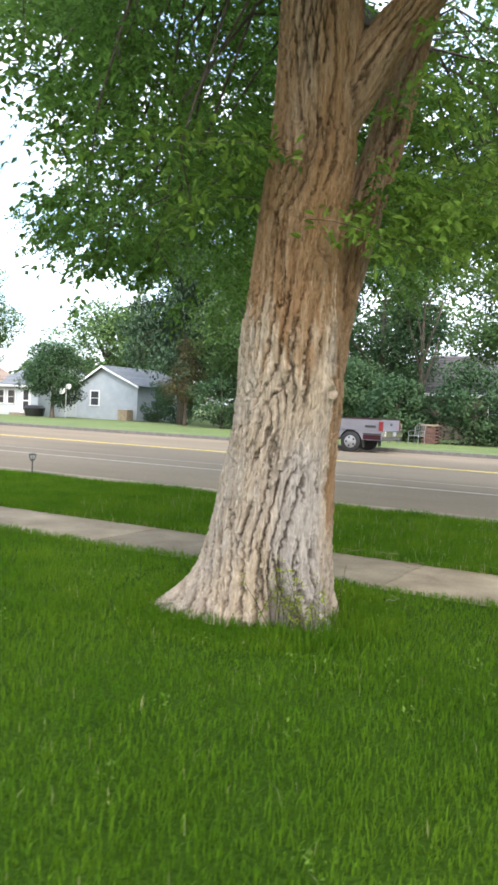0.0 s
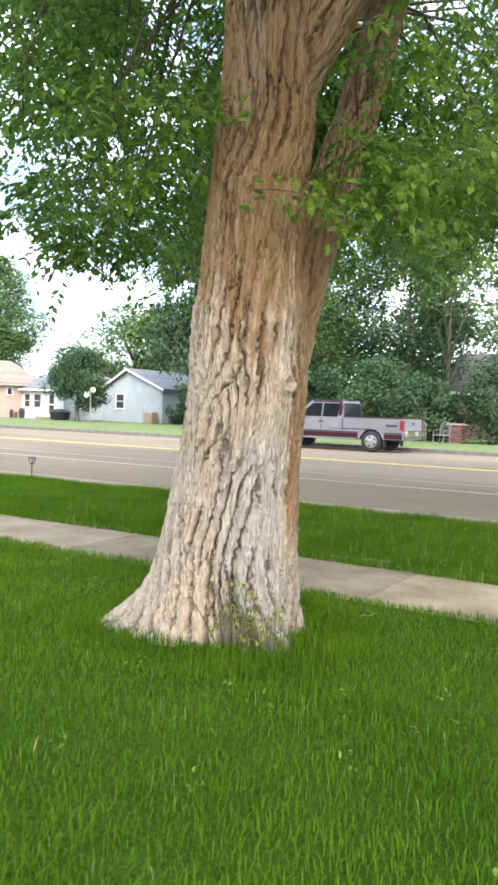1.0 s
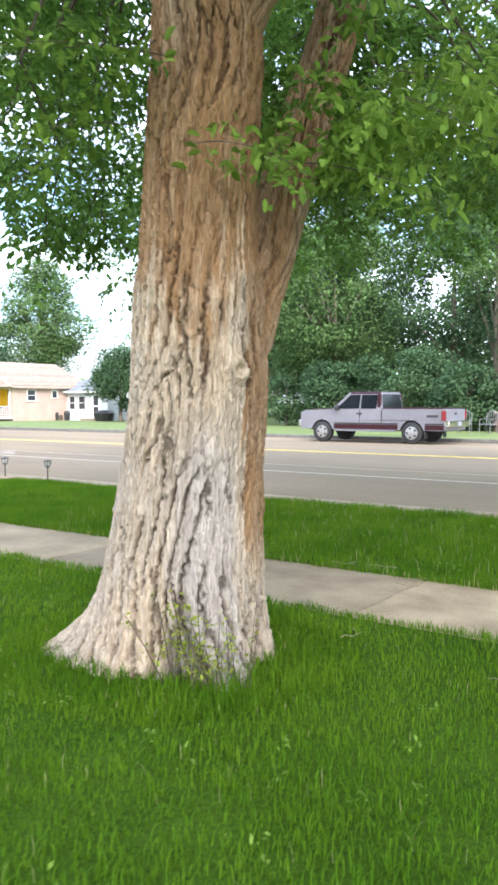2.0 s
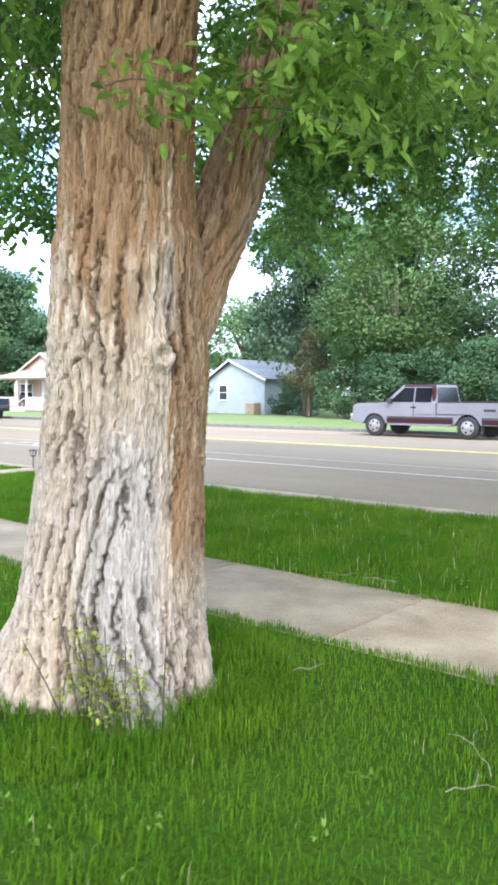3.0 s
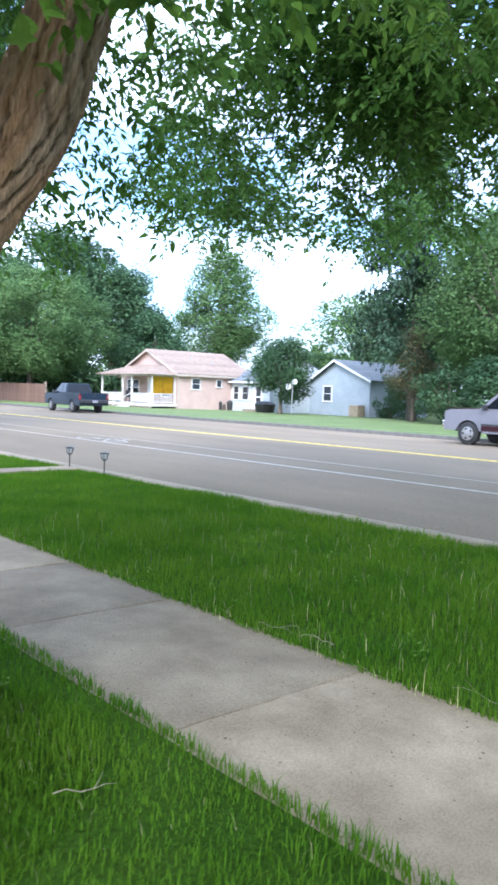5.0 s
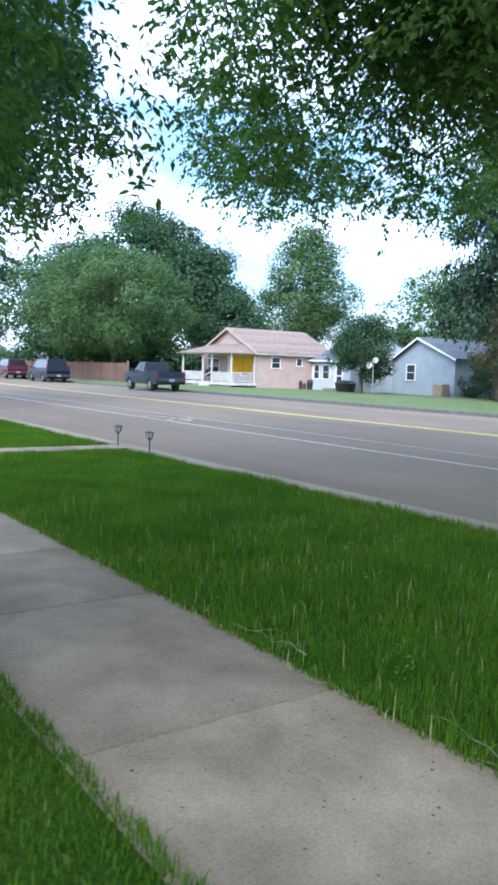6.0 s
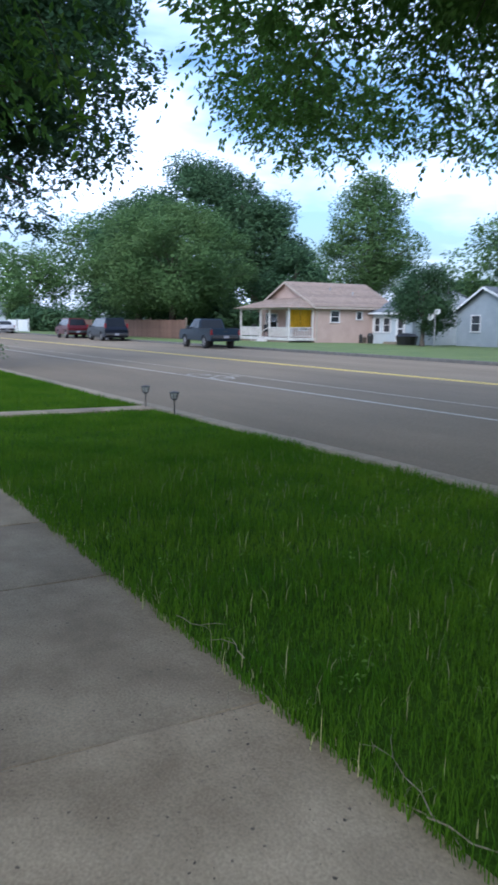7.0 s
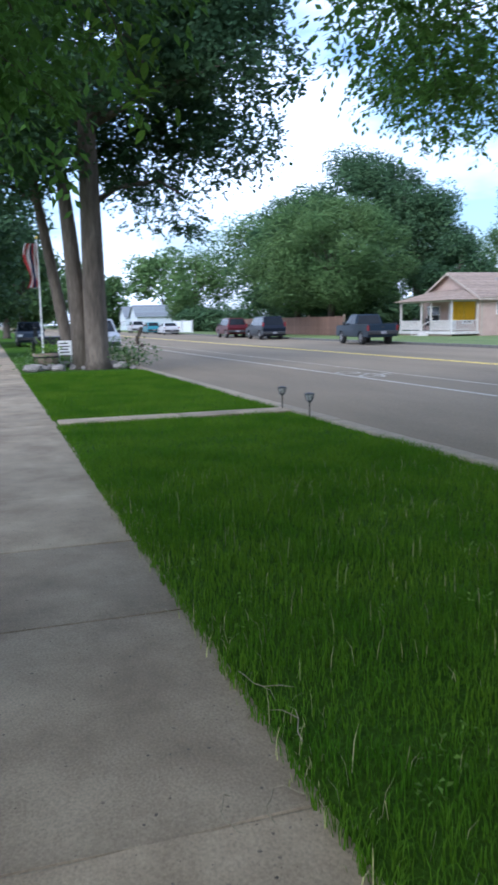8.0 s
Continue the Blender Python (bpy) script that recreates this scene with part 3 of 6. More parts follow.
def clump_leaves(cl, per, stretch=0.75):
    out = []
    for x, y, z, r in cl:
        n = int(per * r * r)
        p = rng.normal(0, 1, (n, 3))
        p /= np.linalg.norm(p, axis=1)[:, None]
        p *= (rng.random(n) ** 0.45)[:, None] * r
        p[:, 2] *= stretch
        # leaves hang along a few drooping shoots
        sh = rng.normal(0, r * 0.5, (9, 3))
        pick = rng.integers(0, 9, n)
        p = 0.62 * p + 0.55 * sh[pick] * (1, 1, 0.5)
        p[:, 2] -= 0.35 * rng.random(n) ** 2 * r
        out.append(p + (x, y, z))
    return np.concatenate(out)


def sprays(cl, per, stretch=0.75):
    """Leaves set alternately along drooping shoots, which make up each clump: places, directions and sides."""
    places, ways, sides = [], [], []
    K = 14
    for x, y, z, r in cl:
        n = max(3, int(per * r * r / K))
        p = rng.normal(0, 1, (n, 3))
        p /= np.linalg.norm(p, axis=1)[:, None]
        p *= (rng.random(n) ** 0.5)[:, None] * r * (0.80, 0.80, stretch * 0.8)
        a = np.arctan2(p[:, 1], p[:, 0]) + rng.normal(0, 0.9, n)
        h = np.stack([np.cos(a), np.sin(a), rng.normal(0.05, 0.25, n)], 1)
        L = rng.uniform(0.28, 0.56, n) * (0.55 + 0.4 * r)
        fall = rng.uniform(0.15, 1.0, n)
        q = (np.arange(K) + 0.6) / K
        P = p[:, None] + h[:, None] * (L[:, None] * q)[:, :, None]
        P[:, :, 2] -= (fall * L)[:, None] * q ** 2
        tan = np.repeat(h[:, None], K, 1)
        tan[:, :, 2] -= 2 * fall[:, None] * q
        tan /= np.linalg.norm(tan, axis=2)[:, :, None]
        sd = np.stack([-np.sin(a), np.cos(a), np.zeros(n)], 1)[:, None] * np.where(np.arange(K) % 2, 1.0, -1.0)[None, :, None]
        D = 0.6 * tan + 0.75 * sd + rng.normal(0, 0.28, P.shape) - (0, 0, 0.28)
        D /= np.linalg.norm(D, axis=2)[:, :, None]
        S = np.cross(rng.normal(0, 0.42, P.shape) + (0, 0, 1.0), D)
        S /= np.linalg.norm(S, axis=2)[:, :, None] + 1e-9
        places.append((P + rng.normal(0, 0.012, P.shape) + (x, y, z)).reshape(-1, 3))
        ways.append(D.reshape(-1, 3))
        sides.append(S.reshape(-1, 3))
    return np.concatenate(places), np.concatenate(ways), np.concatenate(sides)


# The crown is thickest over the verge and the road.
for k in range(110):
    r, a = rng.uniform(5, 14), radians(rng.uniform(62, 142))
    x, y = -3.3 + r * math.cos(a), 5.7 + r * math.sin(a)
    z = 4.5 + 0.07 * r + rng.gamma(1.5, 0.8)
    if gap_side(x, y) > 1.2 and z < 9 and (x < -4.5 or k % 3):
        clumps.append((x, y, z, rng.uniform(0.9, 1.35)))
# Leaves close to the trunk on its lawn side.
k = 0
while k < 80:
    x, y = rng.uniform(-7.5, -3.6), rng.uniform(4.3, 8.6)
    z = rng.uniform(3.0, 6.5)
    if x < -0.79 - 0.9 * (y - 0.64) or y > 6.2 + 0.27 * (-0.41 - x) or math.hypot(x + 3.2, y - 5.7) < 0.9:
        continue
    clumps.append((x, y, z, rng.uniform(0.5, 0.8)))
    k += 1
for x, y, z in ((-2.62, 6.45, 3.1), (-2.5, 6.3, 3.7), (-2.45, 6.5, 4.3), (-2.7, 6.75, 2.75), (-5.5, 7.55, 3.9), (-5.2, 7.6, 3.45), (-5.9, 7.7, 4.3), (-4.95, 7.95, 3.1)):
    clumps.append((x, y, z, 0.55))
# High sprays over the lawn beyond the trunk.
for x, y, z in ((-5.9, 6.0, 4.6), (-6.6, 6.6, 5.5), (-7.8, 7.7, 6.2), (-8.2, 9.6, 7.0), (-10.6, 12.2, 8.8), (-9.7, 11.6, 8.4), (-11.2, 11.3, 8.6), (-7.5, 7.2, 5.0), (-8.9, 8.6, 6.9),
                (-9.6, 10.3, 7.8), (-10.8, 10.1, 8.3), (-4.7, 5.6, 4.5), (-7.1, 8.4, 6.5), (-12.0, 11.8, 9.0), (-6.8, 7.5, 6.1), (-10.2, 9.5, 7.7), (-4.9, 4.6, 4.3)):
    clumps.append((x, y, z, 0.75))
# Over the near lawn and beyond the walk, where nobody looks up, the crown is looser.
SHADE_CLUMPS = []
# Unseen clumps added towards the sun to shade the upper trunk.
for k in range(38):
    SHADE_CLUMPS.append((rng.uniform(-4.0, -0.6), rng.uniform(2.9, 5.4), rng.uniform(5.1, 7.2), rng.uniform(0.8, 1.2)))
# More unseen clumps, added to shade the sidewalk and verge.
for k in range(34):
    SHADE_CLUMPS.append((rng.uniform(2.4, 6.5), rng.uniform(1.0, 12.0), rng.uniform(5.6, 8.2), rng.uniform(0.9, 1.4)))
# Pendulous shoots that hang low beyond the trunk.
for x, y, z in ((-4.26, 6.99, 3.3), (-4.49, 7.33, 3.55), (-4.4, 6.98, 2.95), (-4.65, 7.31, 3.15), (-4.78, 7.26, 2.8), (-4.87, 7.55, 2.9), (-5.04, 7.34, 2.52), (-4.95, 7.5, 2.6), (-5.03, 7.75, 2.7), (-4.91, 7.72, 3.2), (-5.41, 7.56, 2.42), (-4.91, 7.18, 2.4),
                (-4.6, 7.1, 3.5), (-4.35, 7.2, 3.8), (-5.2, 7.4, 2.9), (-5.3, 7.6, 3.3), (-4.7, 7.0, 2.6)):
    clumps.append((x, y, z, 0.33))
SEEN = [c for c in clumps if c[1] > 2.5 and c[0] < 1.5]
CL, CD, CS = sprays(SEEN, 760)
ROOF, RD, RS = sprays([c for c in clumps if not (c[1] > 2.5 and c[0] < 1.5)] + SHADE_CLUMPS, 180)
tagged(at_tree(under(new("lawn_crown", leaf_mesh("lawn_crown", ROOF, rng.uniform(0.20, 0.31, len(ROOF)), M_LEAF, 0.4, 0.6, 1, (RD, RS))), TREE)), "unseen green leaves over the lawn, partly added for shade", kind="stuff")
# The high, dense top of the crown, mostly unseen, added to shade what lies below.
TOP = []
for k in range(52):
    r, a = 11.5 * math.sqrt(rng.random()), rng.uniform(0, 2 * math.pi)
    TOP.append((-2.8 + r * math.cos(a), 6.2 + r * math.sin(a), 8.6 + 5.5 * rng.random() * (1 - (r / 13) ** 2), rng.uniform(1.3, 2.0)))
TL = clump_leaves(TOP, 130)
tagged(at_tree(under(new("upper_crown", leaf_mesh("upper_crown", TL, rng.uniform(0.22, 0.34, len(TL)), M_LEAF, 0.2, 0.6, 1)), TREE)), "dense high leaves of the crown, added for shade", kind="stuff")
BY_WALK = (np.hypot(CL[:, 0] + 1.8, CL[:, 1] - 6.3) < 4.2) & (CL[:, 2] < 6.5)
FINE, FD, FS = CL[BY_WALK], CD[BY_WALK], CS[BY_WALK]
CL, CD, CS = CL[~BY_WALK], CD[~BY_WALK], CS[~BY_WALK]
tagged(at_tree(under(new("crown", leaf_mesh("crown", CL, rng.uniform(0.082, 0.135, len(CL)), M_LEAF, 0.4, 0.5, 1, (CD, CS))), TREE)), "green leaves hanging in drooping tresses", kind="stuff")
tagged(at_tree(under(new("lower_crown", leaf_mesh("lower_crown", FINE, rng.uniform(0.05, 0.09, len(FINE)), M_LEAF, 0.5, 0.42, 2, (FD, FS))), TREE)), "small pointed green leaves over the walk", kind="stuff")
twigs = bmesh.new()
for x, y, z, r in clumps:
    if r < 0.6:
        continue
    gap = np.linalg.norm(BOUGH_PTS - (x, y, z + 1.0), axis=1)
    j = int(rng.choice(np.argsort(gap)[:7]))
    b = BOUGH_PTS[j]
    if gap[j] > 4.0:
        b = np.array([x, y, z]) + (b - (x, y, z)) * 2.0 / gap[j]
    m = (b + (x, y, z)) / 2 + (0, 0, 0.5)
    tube(twigs, [tuple(b), tuple(m), (x, y, z), (x + rng.normal(0, 0.3), y + rng.normal(0, 0.3), z - r * 0.6)], [0.022, 0.014, 0.008, 0.003], 5, False)
tagged(at_tree(part("fine_branching", twigs, M_BARK_BRANCH, TREE, "thin brown twigs")), kind="stuff")

# Young leafy shoots near the trunk.
shoot_pos = []
for base, tip, n in (((-3.1, 5.45, 2.75), (-2.3, 5.25, 2.42), 34), ((-2.9, 6.0, 2.75), (-1.8, 5.6, 2.28), 44), ((-3.2, 5.5, 3.2), (-3.5, 4.4, 2.95), 40), ((-3.45, 5.45, 2.9), (-3.75, 4.8, 2.7), 34),
                     ((-2.6, 6.3, 3.2), (-1.5, 5.9, 2.45), 46), ((-2.5, 6.4, 3.3), (-1.2, 6.4, 2.6), 46), ((-2.7, 6.3, 3.0), (-2.1, 6.0, 2.62), 30), ((-3.5, 5.6, 3.4), (-4.6, 4.6, 3.1), 40),
                     ((-3.3, 5.4, 3.3), (-4.2, 5.2, 2.6), 30), ((-2.4, 6.6, 3.6), (-0.6, 7.4, 2.75), 44), ((-2.4, 6.8, 3.6), (-1.6, 7.6, 2.75), 44), ((-2.6, 6.2, 3.1), (-2.2, 6.6, 2.8), 22),
                     ((-4.95, 7.95, 3.1), (-4.93, 8.2, 2.4), 30)):
    b, t = np.array(base), np.array(tip)
    mid = (b + t) / 2 + (0, 0, 0.12)
    at_tree(part("shoot", bar([tuple((1 - q) ** 2 * b + 2 * q * (1 - q) * mid + q * q * t) for q in np.linspace(0, 1, 8)], [0.0035, 0.0034, 0.0032, 0.003, 0.0027, 0.0023, 0.0018, 0.001], 5), M_BARK_BRANCH, TREE))
    s = rng.uniform(0.1, 1.0, int(2.4 * n))[:, None]
    p = (1 - s) ** 2 * b + 2 * s * (1 - s) * mid + s * s * t
    shoot_pos.append(p + rng.normal(0, 0.075, p.shape))
SP = np.concatenate(shoot_pos)
tagged(at_tree(under(new("shoot_leaves", leaf_mesh("shoot_leaves", SP, rng.uniform(0.055, 0.095, len(SP)), M_LEAF_LIGHT, 0.35, 0.52, 3)), TREE)), "bright leaves on low shoots", kind="stuff")

# Light green clumps where the crown hangs lowest over the sidewalk.
LIGHT = [(x, y, z, 0.55) for x, y, z in ((-1.4, 9.4, 3.7), (-2.6, 9.0, 3.9), (-1.8, 8.4, 3.6), (-0.8, 8.7, 3.7), (-2.2, 7.6, 3.6), (-1.2, 7.6, 3.6), (-0.5, 9.8, 3.9), (-2.7, 7.3, 3.35), (-3.2, 8.0, 3.65), (-2.1, 7.0, 3.3), (-1.5, 6.8, 3.4), (-3.6, 9.6, 4.1), (-2.0, 10.4, 4.0))]
# Small clumps that hang before the fork and the heavy bough.
LIGHT += [(x, y, z, 0.34) for x, y, z in ((-2.62, 5.95, 2.80), (-2.75, 6.15, 3.0), (-2.5, 6.25, 2.80), (-2.43, 5.95, 2.9), (-2.9, 6.0, 3.15), (-2.32, 6.32, 2.9), (-2.05, 5.8, 2.85), (-1.95, 6.05, 2.8),
                                         (-2.85, 6.3, 2.95), (-2.6, 6.6, 3.0), (-2.3, 5.7, 3.6), (-2.2, 5.9, 4.0), (-2.5, 5.9, 3.4))]
LL, LD, LS = sprays(LIGHT, 640)
tagged(at_tree(under(new("low_leaves", leaf_mesh("low_leaves", LL, rng.uniform(0.055, 0.095, len(LL)), M_LEAF_LIGHT, 0.4, 0.5, 3, (LD, LS))), TREE)), "light green low leaves", kind="stuff")

# Sucker growth at the foot of the trunk.
M_SUCKER = surf("yellow_green_leaves", (0.20, 0.26, 0.030), (0.32, 0.36, 0.060), 5, 0.55, vary="island", amount=0.35, through_light=0.45, spec=0.12)
SUCKERS = thing("sucker_shoots", "small yellow-green sucker shoots at the foot of the tree", "plant", (-2.98, 5.36, 0))
sp = []
for k in range(34):
    x, y = rng.normal(0, 0.13), rng.normal(0, 0.06)
    h = rng.uniform(0.18, 0.5)
    tx, ty = x + rng.normal(0.02, 0.08), y + rng.normal(-0.05, 0.06)
    part("stem", bar([(x, y, 0), ((x + tx) / 2, (y + ty) / 2, h * 0.55), (tx, ty, h)], [0.004, 0.003, 0.0015], 4), M_BARK_BRANCH, SUCKERS)
    for q in range(12):
        f = rng.uniform(0.3, 1)
        sp.append((x + (tx - x) * f + rng.normal(0, 0.02), y + (ty - y) * f + rng.normal(0, 0.02), h * f))
tagged(under(new("leaves", leaf_mesh("leaves", np.array(sp), rng.uniform(0.022, 0.042, len(sp)), M_SUCKER, 0.0, 0.6)), SUCKERS), kind="stuff")

# ---- other trees ----


def tree(name, label, x, y, z0, trunk_h, trunk_r, crown_z, rx, rz, n, leaf, material, blobs=34, lean=(0, 0), bark=M_BARK_FAR, shape=1.0, low=-0.75):
    """A broadleaved tree: tapered trunk, limbs, and a crown of many leaf sprays gathered in clumps. shape below 1 narrows its top."""
    n, leaf = (int(n * (leaf / 0.32) ** 1.0), 0.32) if leaf > 0.32 and y < 85 and x > -130 else (n, leaf)
    T = thing(name, label, "tree", (x, y, z0))
    top = crown_z + 0.35 * rz
    lx, ly = lean
    zz = [-0.1, 0.3, trunk_h * 0.5, trunk_h, (trunk_h + top) / 2, top]
    part("trunk", bar([(lx * q / top, ly * q / top, q) for q in zz], [trunk_r * 1.5, trunk_r * 1.1, trunk_r, trunk_r * 0.85, trunk_r * 0.5, trunk_r * 0.12], 12), bark, T, smooth=True)
    pos, out = [], []
    for i in range(blobs):
        a, c = rng.uniform(0, 2 * np.pi), rng.uniform(low, 1.0)
        k = rng.uniform(0.45, 0.85 if blobs < 60 else 0.95) * math.sqrt(max(0.08, 1 - c * c)) * (1 - (1 - shape) * max(0.0, (c + 0.2)))
        cx, cy, cz = lx + k * rx * math.cos(a), ly + k * rx * math.sin(a), crown_z + 0.85 * rz * c
        if i % 7 == 0:
            q = trunk_h + (cz - trunk_h) * 0.35
            part("limb", bar([(lx * q / top, ly * q / top, max(q, trunk_h * 0.8)), ((lx + cx) / 2, (ly + cy) / 2, (q + cz) / 2 + 0.2), (cx, cy, cz)], [trunk_r * 0.4, trunk_r * 0.25, trunk_r * 0.06], 6), bark, T, smooth=True)
        r = (rng.uniform(0.30, 0.46) if blobs < 60 else rng.uniform(0.19, 0.36)) * (rx + rz) / 2
        m = int(1.75 * n / blobs)
        p = rng.normal(0, 1, (m, 3))
        p /= np.linalg.norm(p, axis=1)[:, None]
        o = p + np.array([cx - lx, cy - ly, (cz - crown_z)]) / (0.9 * max(rx, rz)) + (0, 0, 0.25)
        out.append(o / (np.linalg.norm(o, axis=1)[:, None] + 1e-9))
        p *= (rng.uniform(0.25, 1.0, m) ** 0.5)[:, None] * r * (1 + 0.06 * rng.normal(0, 1, m))[:, None]
        p[:, 2] *= 0.72
        pos.append(p + (cx, cy, cz))
    P, O = np.concatenate(pos), np.concatenate(out)
    big = np.where(rng.random(len(P)) < 0.10, 1.9, 1.0)
    Q = (P - (lx, ly, crown_z)) / (rx, rx, rz)
    big = np.where(np.linalg.norm(Q, axis=1) < 0.75, big, 1.0)
    tagged(under(new("crown", leaf_mesh("crown", P, rng.uniform(0.6, 1.3, len(P)) * leaf * 1.22 * big, material, 0.3, 0.85, 1, None, O)), T), kind="stuff")
    return T


def spruce(name, label, x, y, z0, h, r, base, n, material=M_NEEDLE, trunk_r=0.28):
    """A conifer: straight trunk and tiers of drooping boughs with needle sprays."""
    T = thing(name, label, "tree", (x, y, z0))
    part("trunk", bar([(0, 0, -0.1), (0, 0, base), (0, 0, h * 0.6), (0, 0, h)], [trunk_r * 1.2, trunk_r, trunk_r * 0.55, 0.03], 10), M_BARK_FAR, T, smooth=True)
    pos = []
    boughs = bmesh.new()
    nb = 110
    for i in range(nb):
        f = (i + rng.random()) / nb
        z = base + (h - base) * f
        L = r * (1 - f) ** 0.75 * rng.uniform(0.65, 1.1) + 0.25
        a = rng.uniform(0, 2 * np.pi)
        tip = np.array([L * math.cos(a), L * math.sin(a), -0.32 * L])
        if i % 2 == 0:
            tube(boughs, [(0, 0, z), tuple(np.array([0, 0, z]) + tip * 0.5 + (0, 0, 0.06 * L)), tuple(np.array([0, 0, z]) + tip)], [0.05, 0.03, 0.008], 4, False)
        m = int(n / nb * (0.3 + 1.4 * (1 - f)))
        s = rng.uniform(0.12, 1.0, m)[:, None]
        p = np.array([0, 0, z]) + tip * s + rng.normal(0, 1, (m, 3)) * (0.16 * L * (1.1 - s) + 0.10)
        p[:, 2] -= 0.35 * rng.random(m)
        pos.append(p)
    P = np.concatenate(pos)
    tagged(part("boughs", boughs, M_BARK_BRANCH, T), kind="stuff")
    tagged(under(new("crown", leaf_mesh("crown", P, rng.uniform(0.22, 0.46, len(P)), material, 0.75, 0.4, 1)), T), kind="stuff")
    return T


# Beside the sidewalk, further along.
# The twin tree's dark leaf colour stands in for its backlit look.
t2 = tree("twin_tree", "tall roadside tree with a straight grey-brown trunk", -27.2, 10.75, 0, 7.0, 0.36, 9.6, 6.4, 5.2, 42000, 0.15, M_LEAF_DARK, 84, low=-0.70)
part("second_trunk", bar([(-0.25, -0.45, -0.1), (-0.32, -0.50, 1.5), (-0.5, -0.62, 4.0), (-0.8, -0.95, 8.5)], [0.34, 0.30, 0.26, 0.14], 12), M_BARK_FAR, t2, smooth=True)
part("low_limb", bar([(0, 0, 5.2), (0.1, 0.9, 5.8), (0.2, 2.2, 6.0), (0.2, 3.4, 5.4)], [0.12, 0.09, 0.06, 0.02], 8), M_BARK_FAR, t2, smooth=True)
LOW = [(rng.uniform(-1.6, 1.4), rng.uniform(1.0, 3.8), rng.uniform(4.4, 6.4), rng.uniform(0.6, 1.0)) for k in range(16)]
LP, LW, LD2 = sprays(LOW, 420)
tagged(under(new("low_bough_leaves", leaf_mesh("low_bough_leaves", LP, rng.uniform(0.10, 0.15, len(LP)), M_LEAF_DARK, 0.4, 0.6, 1, (LW, LD2))), t2), "dark leaves drooping towards the road", kind="stuff")
tree("leaning_tree", "slim leaning street tree with grey bark", -30.0, 10.2, 0, 5.0, 0.21, 8.8, 3.8, 3.2, 5500, 0.12, M_LEAF_DARK, 24, lean=(-0.5, -1.5))
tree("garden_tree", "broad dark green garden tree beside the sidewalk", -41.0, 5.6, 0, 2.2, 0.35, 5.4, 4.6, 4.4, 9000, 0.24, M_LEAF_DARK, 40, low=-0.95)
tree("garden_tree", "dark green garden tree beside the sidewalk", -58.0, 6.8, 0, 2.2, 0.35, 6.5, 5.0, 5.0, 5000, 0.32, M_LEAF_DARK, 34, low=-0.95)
tree("roadside_tree", "distant green roadside tree", -74.0, 10.5, 0, 2.4, 0.35, 4.6, 4.5, 3.6, 4000, 0.35, M_LEAF_FAR, 30, low=-0.9)
tree("roadside_tree", "distant green roadside tree", -98.0, 9.5, 0, 3.0, 0.4, 6.5, 6.0, 5.0, 4000, 0.45, M_LEAF_FAR, 30)

# Across the road, from the far end of the street to the near end.
FAR_TREES = ((-205, 38, 6.5, 6.0, 6.5), (-172, 44, 9, 9, 9), (-128, 40, 6.5, 6, 6.5), (-200, 30, 8, 8, 8), (-118, 47, 9, 8, 8.5), (-230, 22, 8, 9, 8), (-185, 14, 7, 7, 7), (-230, 4, 8, 8, 8))
for x, y, cz, rx, rz in FAR_TREES:
    tree("distant_tree", "distant hazy green tree along the street", x, y, 0, 2.5, 0.4, cz, rx, rz, 3600, 0.6, M_LEAF_FAR, 30, low=-0.95)
tree("round_tree", "large round bright green tree behind the parked cars", -66.0, 36.5, 0.05, 2.4, 0.34, 6.6, 7.6, 5.4, 50000, 0.145, M_LEAF_FAR, 96, bark=M_BARK_BRANCH, low=-0.85)
tree("round_tree", "dense green tree beside the board fence", -79.0, 38.5, 0.05, 2.4, 0.38, 6.2, 7.0, 5.2, 9000, 0.32, M_LEAF_DARK, 44, low=-0.9)
tree("tall_tree", "tall dark green tree behind the round tree", -88.0, 50.5, 0, 4, 0.5, 12.2, 11.0, 8.2, 31000, 0.235, M_LEAF_DARK, 74, low=-0.9)
tree("tall_tree", "tall dark green tree behind the fence", -78.0, 52.0, 0, 4, 0.5, 9.5, 5.2, 6.6, 9000, 0.30, M_LEAF_DARK, 50, low=-0.9)
tree("tall_tree", "green tree behind the tan house", -104.0, 48.0, 0, 4, 0.5, 9.0, 8.0, 7.5, 6000, 0.45, M_LEAF_FAR, 44, low=-0.9)
tree("yard_tree", "green tree beside the tan house", -62.5, 47.0, 0, 2, 0.3, 4.4, 3.6, 4.0, 6000, 0.22, M_LEAF_DARK, 36, low=-0.9)
tree("poplar", "tall loose-leaved green tree behind the tan house", -86.5, 75.0, 0, 4, 0.45, 12.5, 6.8, 9.2, 21000, 0.24, M_LEAF_FAR, 100, shape=0.72, low=-0.9)
tree("back_tree", "distant green tree behind the houses", -112, 80, 0, 4, 0.4, 7.5, 9.0, 7.0, 4500, 0.55, M_LEAF_FAR, 40, low=-0.9)
tree("back_tree", "distant green tree behind the houses", -68, 82, 0, 4, 0.4, 7.5, 9.5, 6.5, 5500, 0.5, M_LEAF_FAR, 40, low=-0.9)
spruce("fir_tree", "distant pointed conifer behind the houses", -63, 82, 0, 18.0, 5.0, 1.0, 5000, M_LEAF_FAR)
tree("back_tree", "distant green tree behind the grey house", -52, 78, 0, 4, 0.4, 7.0, 8.5, 7.0, 5500, 0.5, M_LEAF_FAR, 40, low=-0.9)
tree("back_tree", "distant green tree behind the grey house", -40, 76, 0, 4, 0.4, 8.0, 8.5, 7.5, 5500, 0.5, M_LEAF_FAR, 40, low=-0.9)
